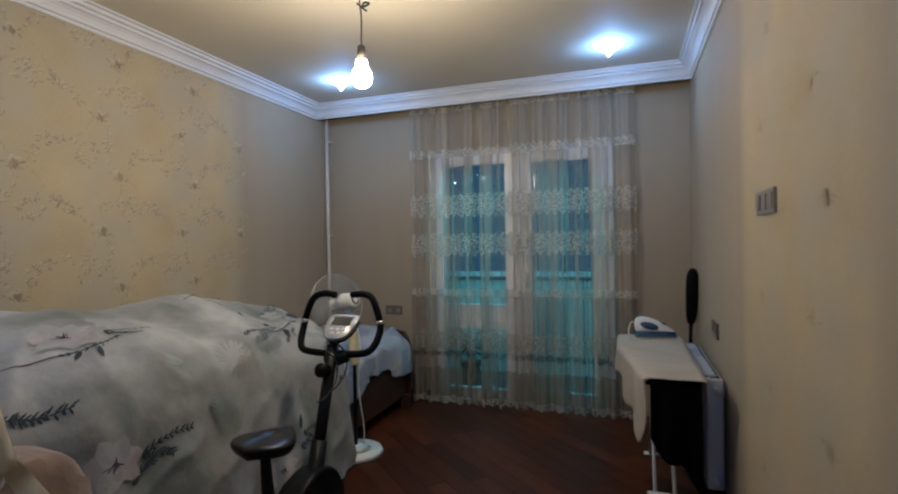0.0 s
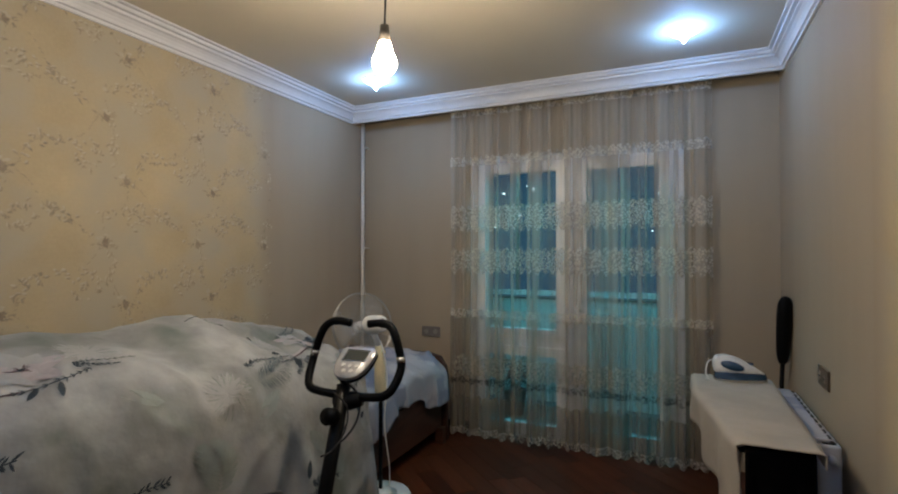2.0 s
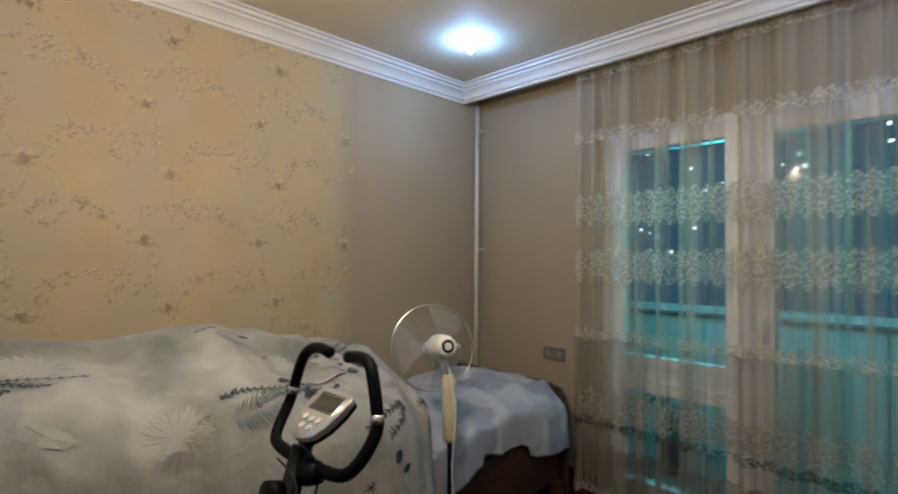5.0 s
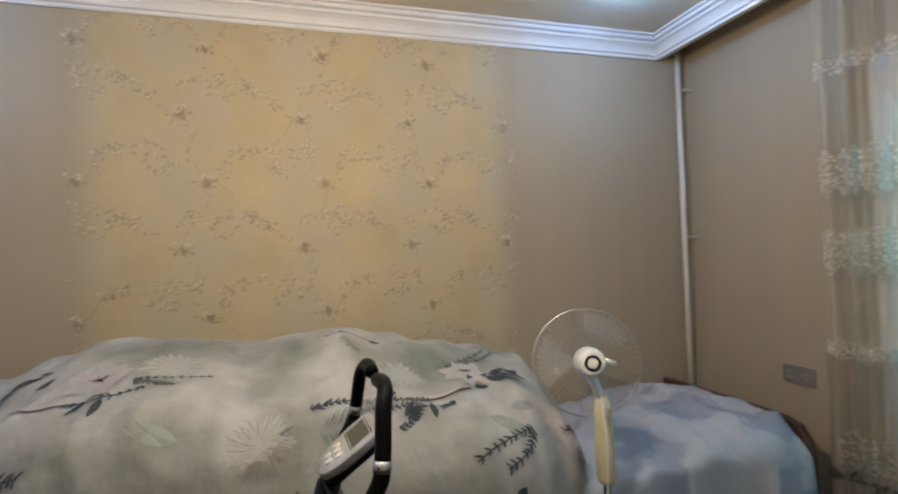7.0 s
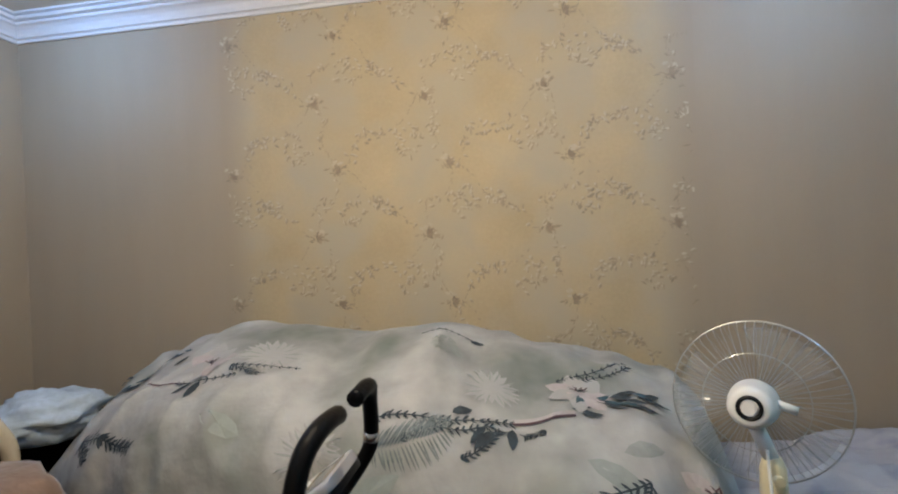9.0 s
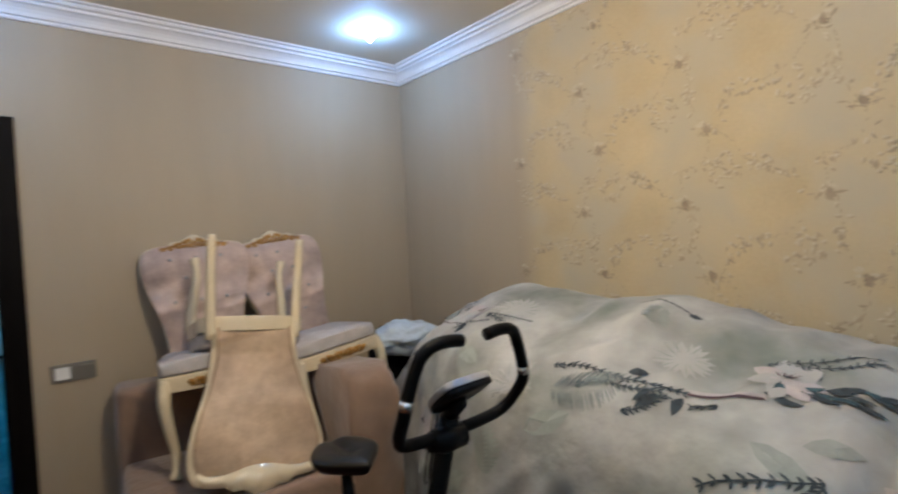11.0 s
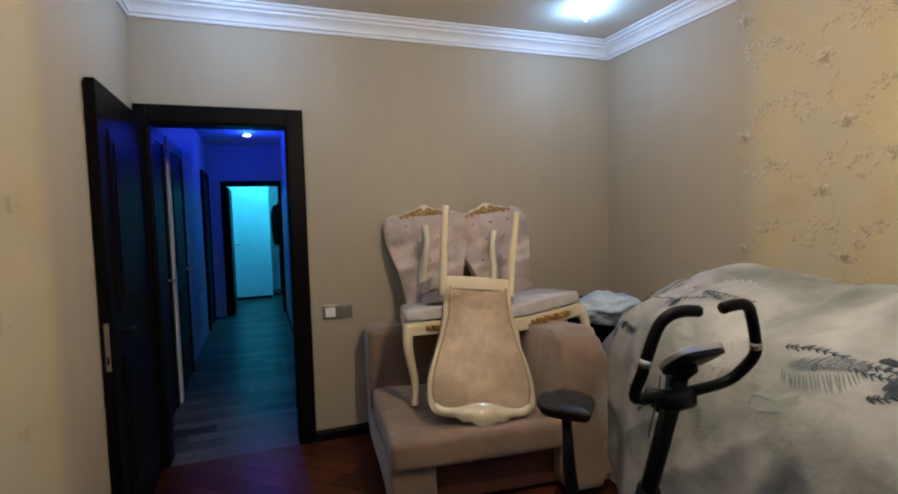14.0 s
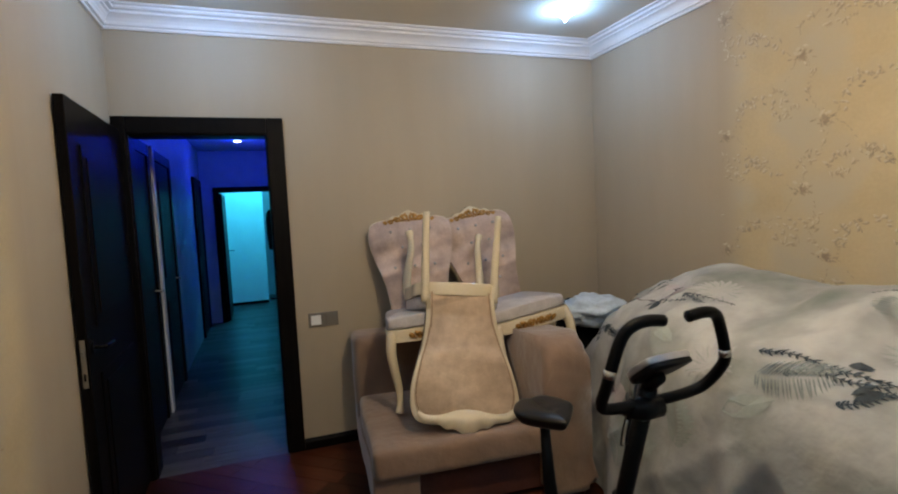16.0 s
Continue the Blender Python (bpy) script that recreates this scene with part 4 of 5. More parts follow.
def bloom(y, s, size):
    """A wide pale flower with a dark heart."""
    for k in range(7):
        a = k * 0.9 + rng.uniform(-0.2, 0.2)
        (pink if k % 3 == 0 else white).leaf(y, s, a, size * rng.uniform(0.85, 1.1), size * rng.uniform(0.55, 0.75), 0.003 + 0.0004 * k)
    for k in range(11):
        a = rng.uniform(0, 6.28)
        wine.leaf(y + 0.002 * k - 0.01, s, a, size * rng.uniform(0.18, 0.36), size * 0.035, 0.008 + 0.0002 * k)
    ink.leaf(y - size * 0.1, s, 0.1, size * 0.22, size * 0.11, 0.0105)


def fern(pr, y, s, ang, ln, n, wd, lift=0.003, reach=1.0):
    """A feathery frond: narrow leaflets in a row along a curved rib."""
    for k in range(n):
        f = k / (n - 1)
        a = ang + 0.5 * (f - 0.5)
        by, bs = y + math.cos(a) * ln * f, s - math.sin(a) * ln * f
        size = ln * reach * (0.22 + 0.5 * math.sin(math.pi * (0.15 + 0.8 * f)))
        pr.leaf(by, bs, a + 1.15 + rng.uniform(-0.1, 0.1), size, wd, lift + 0.0002 * k)
        pr.leaf(by, bs, a - 1.15 + rng.uniform(-0.1, 0.1), size * 0.75, wd, lift + 0.0002 * k)


def tuft(y, s, size):
    """A many-petalled pale flower, hardly lighter than the cloth."""
    for k in range(26):
        a = k * 0.2417 + rng.uniform(-0.1, 0.1)
        white.leaf(y, s, a, size * rng.uniform(0.75, 1.0), size * 0.24, 0.0015 + 0.00006 * k)
        if k % 2:
            pale.leaf(y + math.cos(a + 0.12) * size * 0.3, s - math.sin(a + 0.12) * size * 0.3, a, size * 0.62, size * 0.045, 0.0036)


bloom(3.735, 0.715, 0.115)
bloom(4.985, 0.745, 0.105)
bloom(3.685, 1.29, 0.115)
bloom(4.895, 1.37, 0.10)
bloom(4.45, 1.72, 0.11)
bloom(5.30, 0.98, 0.09)
for y0, s0, y1, s1 in ((3.57, 0.58, 3.14, 0.60), (4.955, 0.83, 5.19, 0.72)):        # dark plumes
    for k in range(16):
        t = k / 16
        way = math.atan2(s0 - s1, y1 - y0)
        (teal if k % 3 == 1 else ink).leaf(y0 + (y1 - y0) * t, s0 + (s1 - s0) * t + rng.uniform(-0.035, 0.035), way + rng.uniform(-0.9, 0.9), rng.uniform(0.05, 0.10), rng.uniform(0.014, 0.026), 0.004 + 0.0004 * k)
ink.twig([(3.85, 0.765), (3.95, 0.75), (4.085, 0.75)], 0.020, rng, 1, 0.004)
ink.twig([(3.85, 0.77), (3.92, 0.79), (3.98, 0.815)], 0.026, rng, 1, 0.004)
ink.twig([(3.89, 0.81), (3.78, 0.835), (3.66, 0.82)], 0.022, rng, 1, 0.004)
wine.stem([(3.72, 0.83), (3.60, 0.80), (3.50, 0.76)], 0.006)
ink.leaf(3.78, 0.84, -1.9, 0.075, 0.026)
ink.leaf(3.73, 0.83, -2.4, 0.065, 0.022)
ink.twig([(3.31, 0.88), (3.42, 0.94), (3.545, 0.99)], 0.034, rng, 1, 0.004)
ink.twig([(3.31, 0.89), (3.36, 0.94), (3.40, 1.0)], 0.034, rng, 1, 0.004)
ink.twig([(3.44, 0.95), (3.52, 0.985), (3.61, 1.03)], 0.034, rng, 1, 0.004)
# the long branch over the middle
ink.twig([(4.39, 1.02), (4.47, 1.0), (4.59, 0.995), (4.70, 0.97), (4.79, 0.94)], 0.028, rng, 1, 0.005)
ink.twig([(4.50, 1.08), (4.56, 1.03), (4.66, 1.015), (4.74, 0.985)], 0.026, rng, 1, 0.004)
ink.twig([(4.66, 1.09), (4.72, 1.05), (4.76, 0.99)], 0.024, rng, 1, 0.004)
ink.twig([(4.88, 0.94), (4.85, 0.965), (4.82, 0.985)], 0.018, rng, 1, 0.004)
wine.stem([(4.79, 0.94), (4.87, 0.90), (4.965, 0.86)], 0.009)
pink.stem([(4.79, 0.93), (4.87, 0.89), (4.965, 0.85)], 0.022, 0.003)
ink.leaf(4.625, 0.955, 0.55, 0.06, 0.038)
ink.leaf(4.745, 1.005, -2.35, 0.075, 0.030)
ink.leaf(4.79, 0.965, -1.55, 0.075, 0.030)
ink.leaf(4.72, 0.995, -2.2, 0.065, 0.022, 0.0055)
ink.twig([(4.92, 0.69), (5.04, 0.62), (5.16, 0.52)], 0.022, rng, 1, 0.004)
ink.twig([(5.00, 0.67), (5.10, 0.62), (5.17, 0.55)], 0.022, rng, 1, 0.004)
ink.twig([(5.135, 1.04), (5.03, 1.10), (4.90, 1.18)], 0.032, rng, 1, 0.005)
ink.twig([(5.135, 1.05), (5.09, 1.13), (5.00, 1.20)], 0.030, rng, 1, 0.005)
ink.twig([(4.46, 0.55), (4.56, 0.53), (4.68, 0.555)], 0.016, rng, 1, 0.004)
ink.leaf(4.63, 0.55, -0.2, 0.05, 0.025)
fern(pale, 4.56, 0.58, -1.6, 0.10, 9, 0.010)
# low sprays on the hanging side
for y, s in ((3.78, 1.31), (4.62, 1.58), (4.05, 1.75)):
    ink.twig([(y, s), (y + 0.10, s - 0.01), (y + 0.20, s)], 0.030, rng, 1, 0.004)
    ink.twig([(y, s), (y + 0.06, s + 0.03), (y + 0.11, s + 0.07)], 0.030, rng, 1, 0.004)
    ink.twig([(y - 0.04, s + 0.08), (y, s + 0.05), (y + 0.04, s + 0.045)], 0.028, rng, 1, 0.004)
ink.leaf(4.60, 1.56, 1.2, 0.09, 0.035)
ink.leaf(5.02, 1.30, 1.0, 0.07, 0.04)
ink.leaf(5.06, 1.33, 0.6, 0.06, 0.03)
# pale ferns and shadows of leaves
tuft(4.25, 1.10, 0.11)
tuft(3.95, 0.68, 0.12)
tuft(4.72, 0.80, 0.10)
fern(grey, 4.42, 1.10, 0.15, 0.22, 22, 0.006, 0.0045, 0.62)
fern(pale, 4.15, 1.40, 1.5, 0.16, 13, 0.02)
fern(pale, 4.80, 1.60, 1.4, 0.16, 13, 0.02)
fern(pale, 3.75, 1.62, 1.6, 0.15, 12, 0.02)
tuft(5.13, 1.42, 0.12)
for y, s, a, ln in ((4.98, 1.02, -0.3, 0.16), (5.08, 0.97, 0.4, 0.12), (4.35, 1.25, 0.5, 0.18), (4.02, 1.05, 2.8, 0.15), (4.65, 1.35, -0.8, 0.17), (3.92, 1.55, 0.7, 0.16)):
    pale.leaf(y, s, a, ln, ln * 0.42, 0.0025)
for pr in (grey, white, pale, pink, wine, teal, ink):
    pr.done()


# ---- bundle of clothes beside the heap ----
def blob(name, label, category, centre, size, mat, seed, flat=0.0, res=28, rough=0.25):
    def fn(u, v):
        a, b = u * 2 * math.pi, (v - 0.5) * math.pi
        d = Vector((math.cos(a) * math.cos(b), math.sin(a) * math.cos(b), math.sin(b)))
        r = 1 + rough * noise.noise(d * 1.6 + Vector((seed, 0, 0))) + rough * 0.45 * noise.noise(d * 5 + Vector((0, seed, 0)))
        p = Vector((centre[0] + d.x * r * size[0], centre[1] + d.y * r * size[1], centre[2] + d.z * r * size[2]))
        p.z = max(p.z, flat)
        return p
    bm = grid(fn, res, res)
    bmesh.ops.remove_doubles(bm, verts=bm.verts, dist=0.0008)
    return tagged(part(name, bm, mat, None, label, True), category=category)


blob("garment", "dark crumpled garment heaped in the corner", "clothing", (-2.28, 2.70, 0.42), (0.30, 0.36, 0.43), DARK_CLOTH, 2.0)
blob("pale_cloth", "crumpled pale blue cloth on a pile of clothes", "cloth", (-2.10, 2.93, 0.83), (0.17, 0.20, 0.085), BLUE_CLOTH, 7.0, rough=0.5)

# ---- sofa ----
sofa = thing("sofa", "brown-pink velour sofa end with one rounded arm", "sofa", "", pose(-0.73, 2.275, 0, 0, 0, -5.5))
SZ = 0.40


def cushion(x0, x1, y0, y1, z0, z1, r, sag=0.0, seed=0.0):
    """A soft upholstered block with sagging faces."""
    bm = box(x0, x1, y0, y1, z0, z1, r, 4)
    bmesh.ops.subdivide_edges(bm, edges=[e for e in bm.edges if e.calc_length() > 0.12], cuts=6, use_grid_fill=True)
    for v in bm.verts:
        q = noise.noise(v.co * 3.1 + Vector((seed, 0, 0))) * 0.012 + noise.noise(v.co * 9 + Vector((0, seed, 0))) * 0.004
        v.co += Vector((q, q, q - sag * (v.co.z > z1 - 0.02)))
    return bm


part("seat", cushion(-0.86, 0.03, 0.26, 1.07, SZ - 0.155, SZ, 0.045, 0.0, 1.0), SOFA_CLOTH, sofa, "", True)
part("side_panel", cushion(-0.19, 0.03, 0.05, 1.03, 0.03, SZ - 0.145, 0.02, 0, 2.0), SOFA_CLOTH, sofa, "", True)
part("front_panel", box(-0.86, -0.19, 0.93, 0.97, 0.03, SZ - 0.15, 0.006), SOFA_BASE, sofa, "dark red-brown front panel")
part("backrest", cushion(-0.98, 0.04, 0.012, 0.25, 0.05, 0.75, 0.055, 0, 3.0), SOFA_CLOTH, sofa, "", True)
arm_pts = [(p.x, p.y) for p in spline([(0.17, 0.03, 0), (1.03, 0.03, 0), (1.085, 0.12, 0), (1.10, 0.40, 0), (1.102, 0.62, 0), (1.085, 0.755, 0), (1.03, 0.812, 0), (0.92, 0.825, 0), (0.70, 0.80, 0), (0.45, 0.785, 0), (0.17, 0.78, 0)], 3)]
part("arm", outline_solid(arm_pts, lambda x, y, z: Vector((-0.945 + y, x, z)), 0.235, 0.06), SOFA_CLOTH, sofa, "", True)
for x, y in ((-0.10, 0.12), (-0.10, 0.96), (-0.98, 1.0), (-0.98, 0.24)):
    part("foot", disc(0.025, 0.04, (x, y, 0.02), seg=12), BLACK_PAINT, sofa)


# ---- dining chairs ----
def back_outline(grow=0.0):
    half = [(0.166, 0.385), (0.168, 0.46), (0.174, 0.55), (0.195, 0.66), (0.232, 0.78), (0.252, 0.88), (0.248, 0.95), (0.222, 0.995), (0.15, 1.012), (0.0, 1.02)]
    pts = spline([(x, z, 0) for x, z in half], 4)
    right = [(max(0.0, p.x + grow), p.y + (grow if p.y > 0.6 else 0)) for p in pts]
    return right[:-1] + [(0.0, right[-1][1])] + [(-x, z) for x, z in right[-2::-1]]


def strip_solid(upper, lower, place, depth):
    """A solid between two lines of equal count, drawn by place(x, y, z)."""
    bm = bmesh.new()
    rows = [[bm.verts.new(place(x, d, z)) for x, z in line] for d, line in ((-depth / 2, upper), (depth / 2, upper), (depth / 2, lower), (-depth / 2, lower))]
    n = len(upper)
    for k in range(4):
        a, b = rows[k], rows[(k + 1) % 4]
        for q in range(n - 1):
            bm.faces.new((a[q], a[q + 1], b[q + 1], b[q]))
    for q in (0, n - 1):
        bm.faces.new([r[q] for r in rows])
    return bm


def back_place(x, y, z):
    """Places of the reclined backrest: y is across its thickness."""
    return Vector((x, -0.205 - (z - 0.42) * 0.245 + y - 0.10 * x * x, z))


def dining_chair(m):
    t = thing("dining_chair", "ivory dining chair with gilt crest and pink damask back on sofa", "chair", "chairs piled on the sofa", m)
    part("back_frame", outline_solid(back_outline(0.006), back_place, 0.034, 0.008), IVORY, t, "ivory frame", True)
    bm = outline_solid(back_outline(0.002), lambda x, y, z: back_place(x, y + 0.024, z), 0.036, 0.016)
    part("backrest", bm, DAMASK, t, "pink damask upholstery with crystal buttons", True)
    part("rear_cloth", outline_solid(back_outline(-0.012), lambda x, y, z: back_place(x, y - 0.017, z), 0.008, 0.003), DAMASK_REAR, t, "peach damask rear cloth", True)
    rear = back_outline(-0.020)
    part("piping", sweep([back_place(x, -0.020, z) for x, z in rear], 0.0035, 6, True), PIPING, t, "brown braid", True)
    for r, zz in enumerate((0.60, 0.72, 0.84, 0.94)):
        for xx in ((-0.12, 0, 0.12) if r % 2 else (-0.06, 0.06)):
            bm = bmesh.new()
            bmesh.ops.create_icosphere(bm, subdivisions=1, radius=0.011, matrix=Matrix.Translation(back_place(xx, 0.043, zz)))
            part("button", bm, CRYSTAL, t)
    upper = [(-0.232, 0.972), (-0.20, 1.008), (-0.14, 1.011), (-0.10, 1.036), (-0.062, 1.036), (0, 1.066), (0.062, 1.036), (0.10, 1.036), (0.14, 1.011), (0.20, 1.008), (0.232, 0.972)]
    lower = [(-0.222, 0.955), (-0.19, 0.972), (-0.14, 0.976), (-0.09, 0.968), (-0.05, 0.958), (0, 0.954), (0.05, 0.958), (0.09, 0.968), (0.14, 0.976), (0.19, 0.972), (0.222, 0.955)]
    up, lo = ([(q.x, q.y) for q in spline([(x, z, 0) for x, z in line], 4)] for line in (upper, lower))
    part("crest_rail", strip_solid(up, lo, lambda x, y, z: back_place(x, y + 0.001, z), 0.066), IVORY, t, "ivory crest rail", True)
    bm = bmesh.new()
    for sg in (-1, 1):
        for cx, cz, r in ((0.026, 1.020, 0.026), (0.072, 1.010, 0.021), (0.112, 1.000, 0.016), (0.145, 0.997, 0.011)):
            ring = [back_place(sg * (cx + math.cos(a) * r * (1 - i / 26)), 0.040, cz + math.sin(a) * r * 0.8 * (1 - i / 26)) for i, a in enumerate(q * 0.42 for q in range(20))]
            sweep(ring, 0.0060, 6, bm=bm)
        for k in range(4):
            sweep([back_place(sg * 0.014 * k, 0.039, 0.992 + 0.002 * k), back_place(sg * (0.02 + 0.027 * k), 0.041, 1.046 - 0.011 * k)], [0.004, 0.008], 5, bm=bm)
    tagged(part("gilt_carving", bm, GILT, t, "carved gilt ornament", True), kind="stuff")
    # seat
    seat = [(-0.185, -0.215), (-0.225, 0.0), (-0.238, 0.17), (-0.20, 0.232), (0, 0.25), (0.20, 0.232), (0.238, 0.17), (0.225, 0.0), (0.185, -0.215)]
    ring = [(p.x, p.y) for p in spline([(x, y, 0) for x, y in seat], 4, True)]
    part("apron", outline_solid(ring, lambda x, y, z: Vector((x, z, 0.385 + y)), 0.065, 0.006), IVORY, t, "ivory seat rail", True)
    part("seat", outline_solid([(x * 0.96, y * 0.95) for x, y in ring], lambda x, y, z: Vector((x, z, 0.446 + y + 0.012 * (1 - (x / 0.24) ** 2))), 0.060, 0.022), SEAT_CLOTH, t, "silver-grey brocade seat", True)
    bm = bmesh.new()
    for sg in (-1, 1):
        for cx, r in ((0.03, 0.020), (0.072, 0.016), (0.11, 0.011)):
            sweep([Vector((sg * (cx + math.cos(a) * r * (1 - i / 26)), 0.254, 0.382 + math.sin(a) * r * (1 - i / 26))) for i, a in enumerate(q * 0.42 for q in range(20))], 0.0068, 6, bm=bm)
        for k in range(5):
            sweep([Vector((sg * 0.022 * k, 0.253, 0.366 + 0.008 * (k % 2))), Vector((sg * (0.012 + 0.027 * k), 0.259, 0.402 - 0.006 * (k % 3)))], [0.004, 0.008], 5, bm=bm)
    tagged(part("apron_carving", bm, GILT, t, "carved gilt ornament", True), kind="stuff")
    for sg in (-1, 1):
        front = spline([(sg * 0.205, 0.205, 0.40), (sg * 0.222, 0.225, 0.32), (sg * 0.216, 0.222, 0.22), (sg * 0.204, 0.210, 0.12), (sg * 0.206, 0.214, 0.05), (sg * 0.216, 0.226, 0.0)], 4)
        n = len(front)
        part("leg", sweep(front, [0.030 - 0.013 * min(1, i / n * 1.4) + (0.006 if i > n - 4 else 0) for i in range(n)], 10), IVORY, t, "ivory cabriole leg", True)
        rearp = spline([(sg * 0.178, -0.205, 0.45), (sg * 0.182, -0.215, 0.30), (sg * 0.187, -0.235, 0.15), (sg * 0.19, -0.262, 0.0)], 4)
        part("leg", sweep(rearp, [0.023 - 0.006 * i / len(rearp) for i in range(len(rearp))], 8), IVORY, t, "straight ivory rear leg", True)
    return t


chair = dining_chair(pose(-1.087, 2.772, 0.406, 4.9, 3.1, -9.7) @ Matrix.Scale(1.065, 4))
c2 = copy_thing(chair, pose(-1.688, 2.777, 0.396, 4.0, 7.1, 1.3) @ Matrix.Scale(1.015, 4))
tagged(c2, "ivory dining chair with pink damask back, tilted over the sofa arm")
c3 = copy_thing(chair, pose(-1.285, 2.672, 1.397, 193.7, -6.5, -9.0) @ Matrix.Scale(1.015, 4))
tagged(c3, "upside-down ivory dining chair, peach rear cloth showing, legs in the air")

# ---- exercise bike ----
bike = thing("exercise_bike", "black exercise bike with silver console and looped handlebar", "exercise bike")
HC = Vector((-1.215, 4.438, 0.903))      # the middle of the handlebar's lower bar
half_bar = [(-0.043, 0.090, 0.258), (-0.095, 0.092, 0.264), (-0.140, 0.088, 0.256), (-0.170, 0.078, 0.225), (-0.198, 0.070, 0.150), (-0.207, 0.060, 0.100), (-0.197, 0.022, 0.040), (-0.165, -0.004, 0.006), (-0.08, -0.010, -0.004)]
bar_pts = half_bar + [(0, -0.010, -0.004)] + [(-x, y, z) for x, y, z in half_bar[::-1]]
TURN_BAR = pose(0, 0, 0, 0, 0, 1)
part("handlebar", sweep([HC + TURN_BAR @ q for q in spline(bar_pts, 4)], 0.0165, 10), BLACK_RUBBER, bike, "black foam handlebar loop", True)
for sg in (-1, 1):
    part("pulse_grip", sweep([HC + TURN_BAR @ Vector((sg * 0.205, 0.066, 0.120)), HC + TURN_BAR @ Vector((sg * 0.201, 0.069, 0.142))], 0.0178, 10), STEEL, bike, "steel pulse grip", True)
post0, post1 = Vector((-1.212, 4.195, 0.22)), Vector((-1.212, 4.420, 0.94))
part("front_post", sweep([post0, post0.lerp(post1, 0.5), post1], 0.027, 14), BLACK_PAINT, bike, "black steel post", True)
part("post_sleeve", sweep([post0 - (post1 - post0) * 0.25, post0.lerp(post1, 0.45)], 0.036, 14), BLACK_PAINT, bike, "", True)
part("bar_clamp", sweep([HC + Vector((0.075, -0.012, -0.012)), HC + Vector((0.03, -0.014, -0.022)), HC + Vector((-0.03, -0.014, -0.022))], [0.026, 0.036, 0.034], 12), BLACK_PAINT, bike, "", True)
kb = post0.lerp(post1, 0.86)
part("tension_knob", disc(0.032, 0.04, m=pose(kb.x - 0.008, kb.y - 0.045, kb.z, 75, 0, 0), seg=14), BLACK_RUBBER, bike, "round resistance knob", True)
# console: a rounded wedge with its screen tilted to the saddle
CM = Matrix.Translation((-1.200, 4.470, 1.020)) @ pose(0, 0, 0, 36, 0, 2)
con_pts = [(p.x, p.y) for p in spline([(-0.078, 0.045, 0), (-0.070, -0.035, 0), (-0.045, -0.078, 0), (0, -0.090, 0), (0.045, -0.078, 0), (0.070, -0.035, 0), (0.078, 0.045, 0), (0.06, 0.066, 0), (0, 0.070, 0), (-0.06, 0.066, 0)], 3, True)]
con = part("console", outline_solid(con_pts, lambda x, y, z: CM @ Vector((x, z, y)), 0.018, 0.005), SILVER, bike, "silver console", True)
part("console_back", outline_solid([(x * 0.98, z * 0.98) for x, z in con_pts], lambda x, y, z: CM @ Vector((x, z, y - 0.015)), 0.014, 0.004), BLACK_PAINT, bike, "", True)
part("screen", box(-0.048, 0.048, 0.000, 0.048, 0.0085, 0.0105, m=CM), SCREEN, con, "dark liquid crystal screen")
part("screen_rim", sweep([CM @ Vector(q) for q in ((-0.052, -0.004, 0.0095), (0.052, -0.004, 0.0095), (0.052, 0.052, 0.0095), (-0.052, 0.052, 0.0095))], 0.0025, 5, True), STEEL, con)
for bx_, by_ in ((-0.03, -0.030), (0.0, -0.032), (0.03, -0.030), (-0.016, -0.056), (0.016, -0.056)):
    part("button", disc(0.009, 0.005, (bx_, by_, 0.0105), CM, 12), WHITE_PLASTIC, con)
part("console_neck", sweep([post1, CM @ Vector((0, -0.01, -0.03))], 0.020, 10), BLACK_PAINT, bike, "", True)
cab = [(-1.19, 4.40, 0.96), (-1.15, 4.43, 0.90), (-1.145, 4.41, 0.82), (-1.17, 4.37, 0.76), (-1.20, 4.34, 0.74)]
part("cable", sweep(spline(cab), 0.004, 6), WIRE_BLACK, bike, "", True)
part("cable", sweep(spline([(a - 0.02, b - 0.05, c - 0.03) for a, b, c in cab]), 0.003, 6), WIRE_BLACK, bike, "", True)
# body, crank, saddle, feet
body_pts = [(3.84, 0.16), (3.88, 0.11), (4.12, 0.09), (4.34, 0.12), (4.42, 0.24), (4.38, 0.37), (4.28, 0.44), (4.16, 0.44), (4.02, 0.36), (3.90, 0.30)]
part("flywheel_cover", outline_solid([(p.x, p.y) for p in spline([(a, b, 0) for a, b in body_pts], 3, True)], lambda x, y, z: Vector((-1.215 + y, x, z)), 0.11, 0.02), BLACK_PAINT, bike, "", True)
part("saddle_post", sweep([(-1.172, 3.98, 0.12), (-1.172, 3.905, 0.42), (-1.172, 3.885, 0.65)], [0.028, 0.026, 0.018], 12), BLACK_PAINT, bike, "", True)


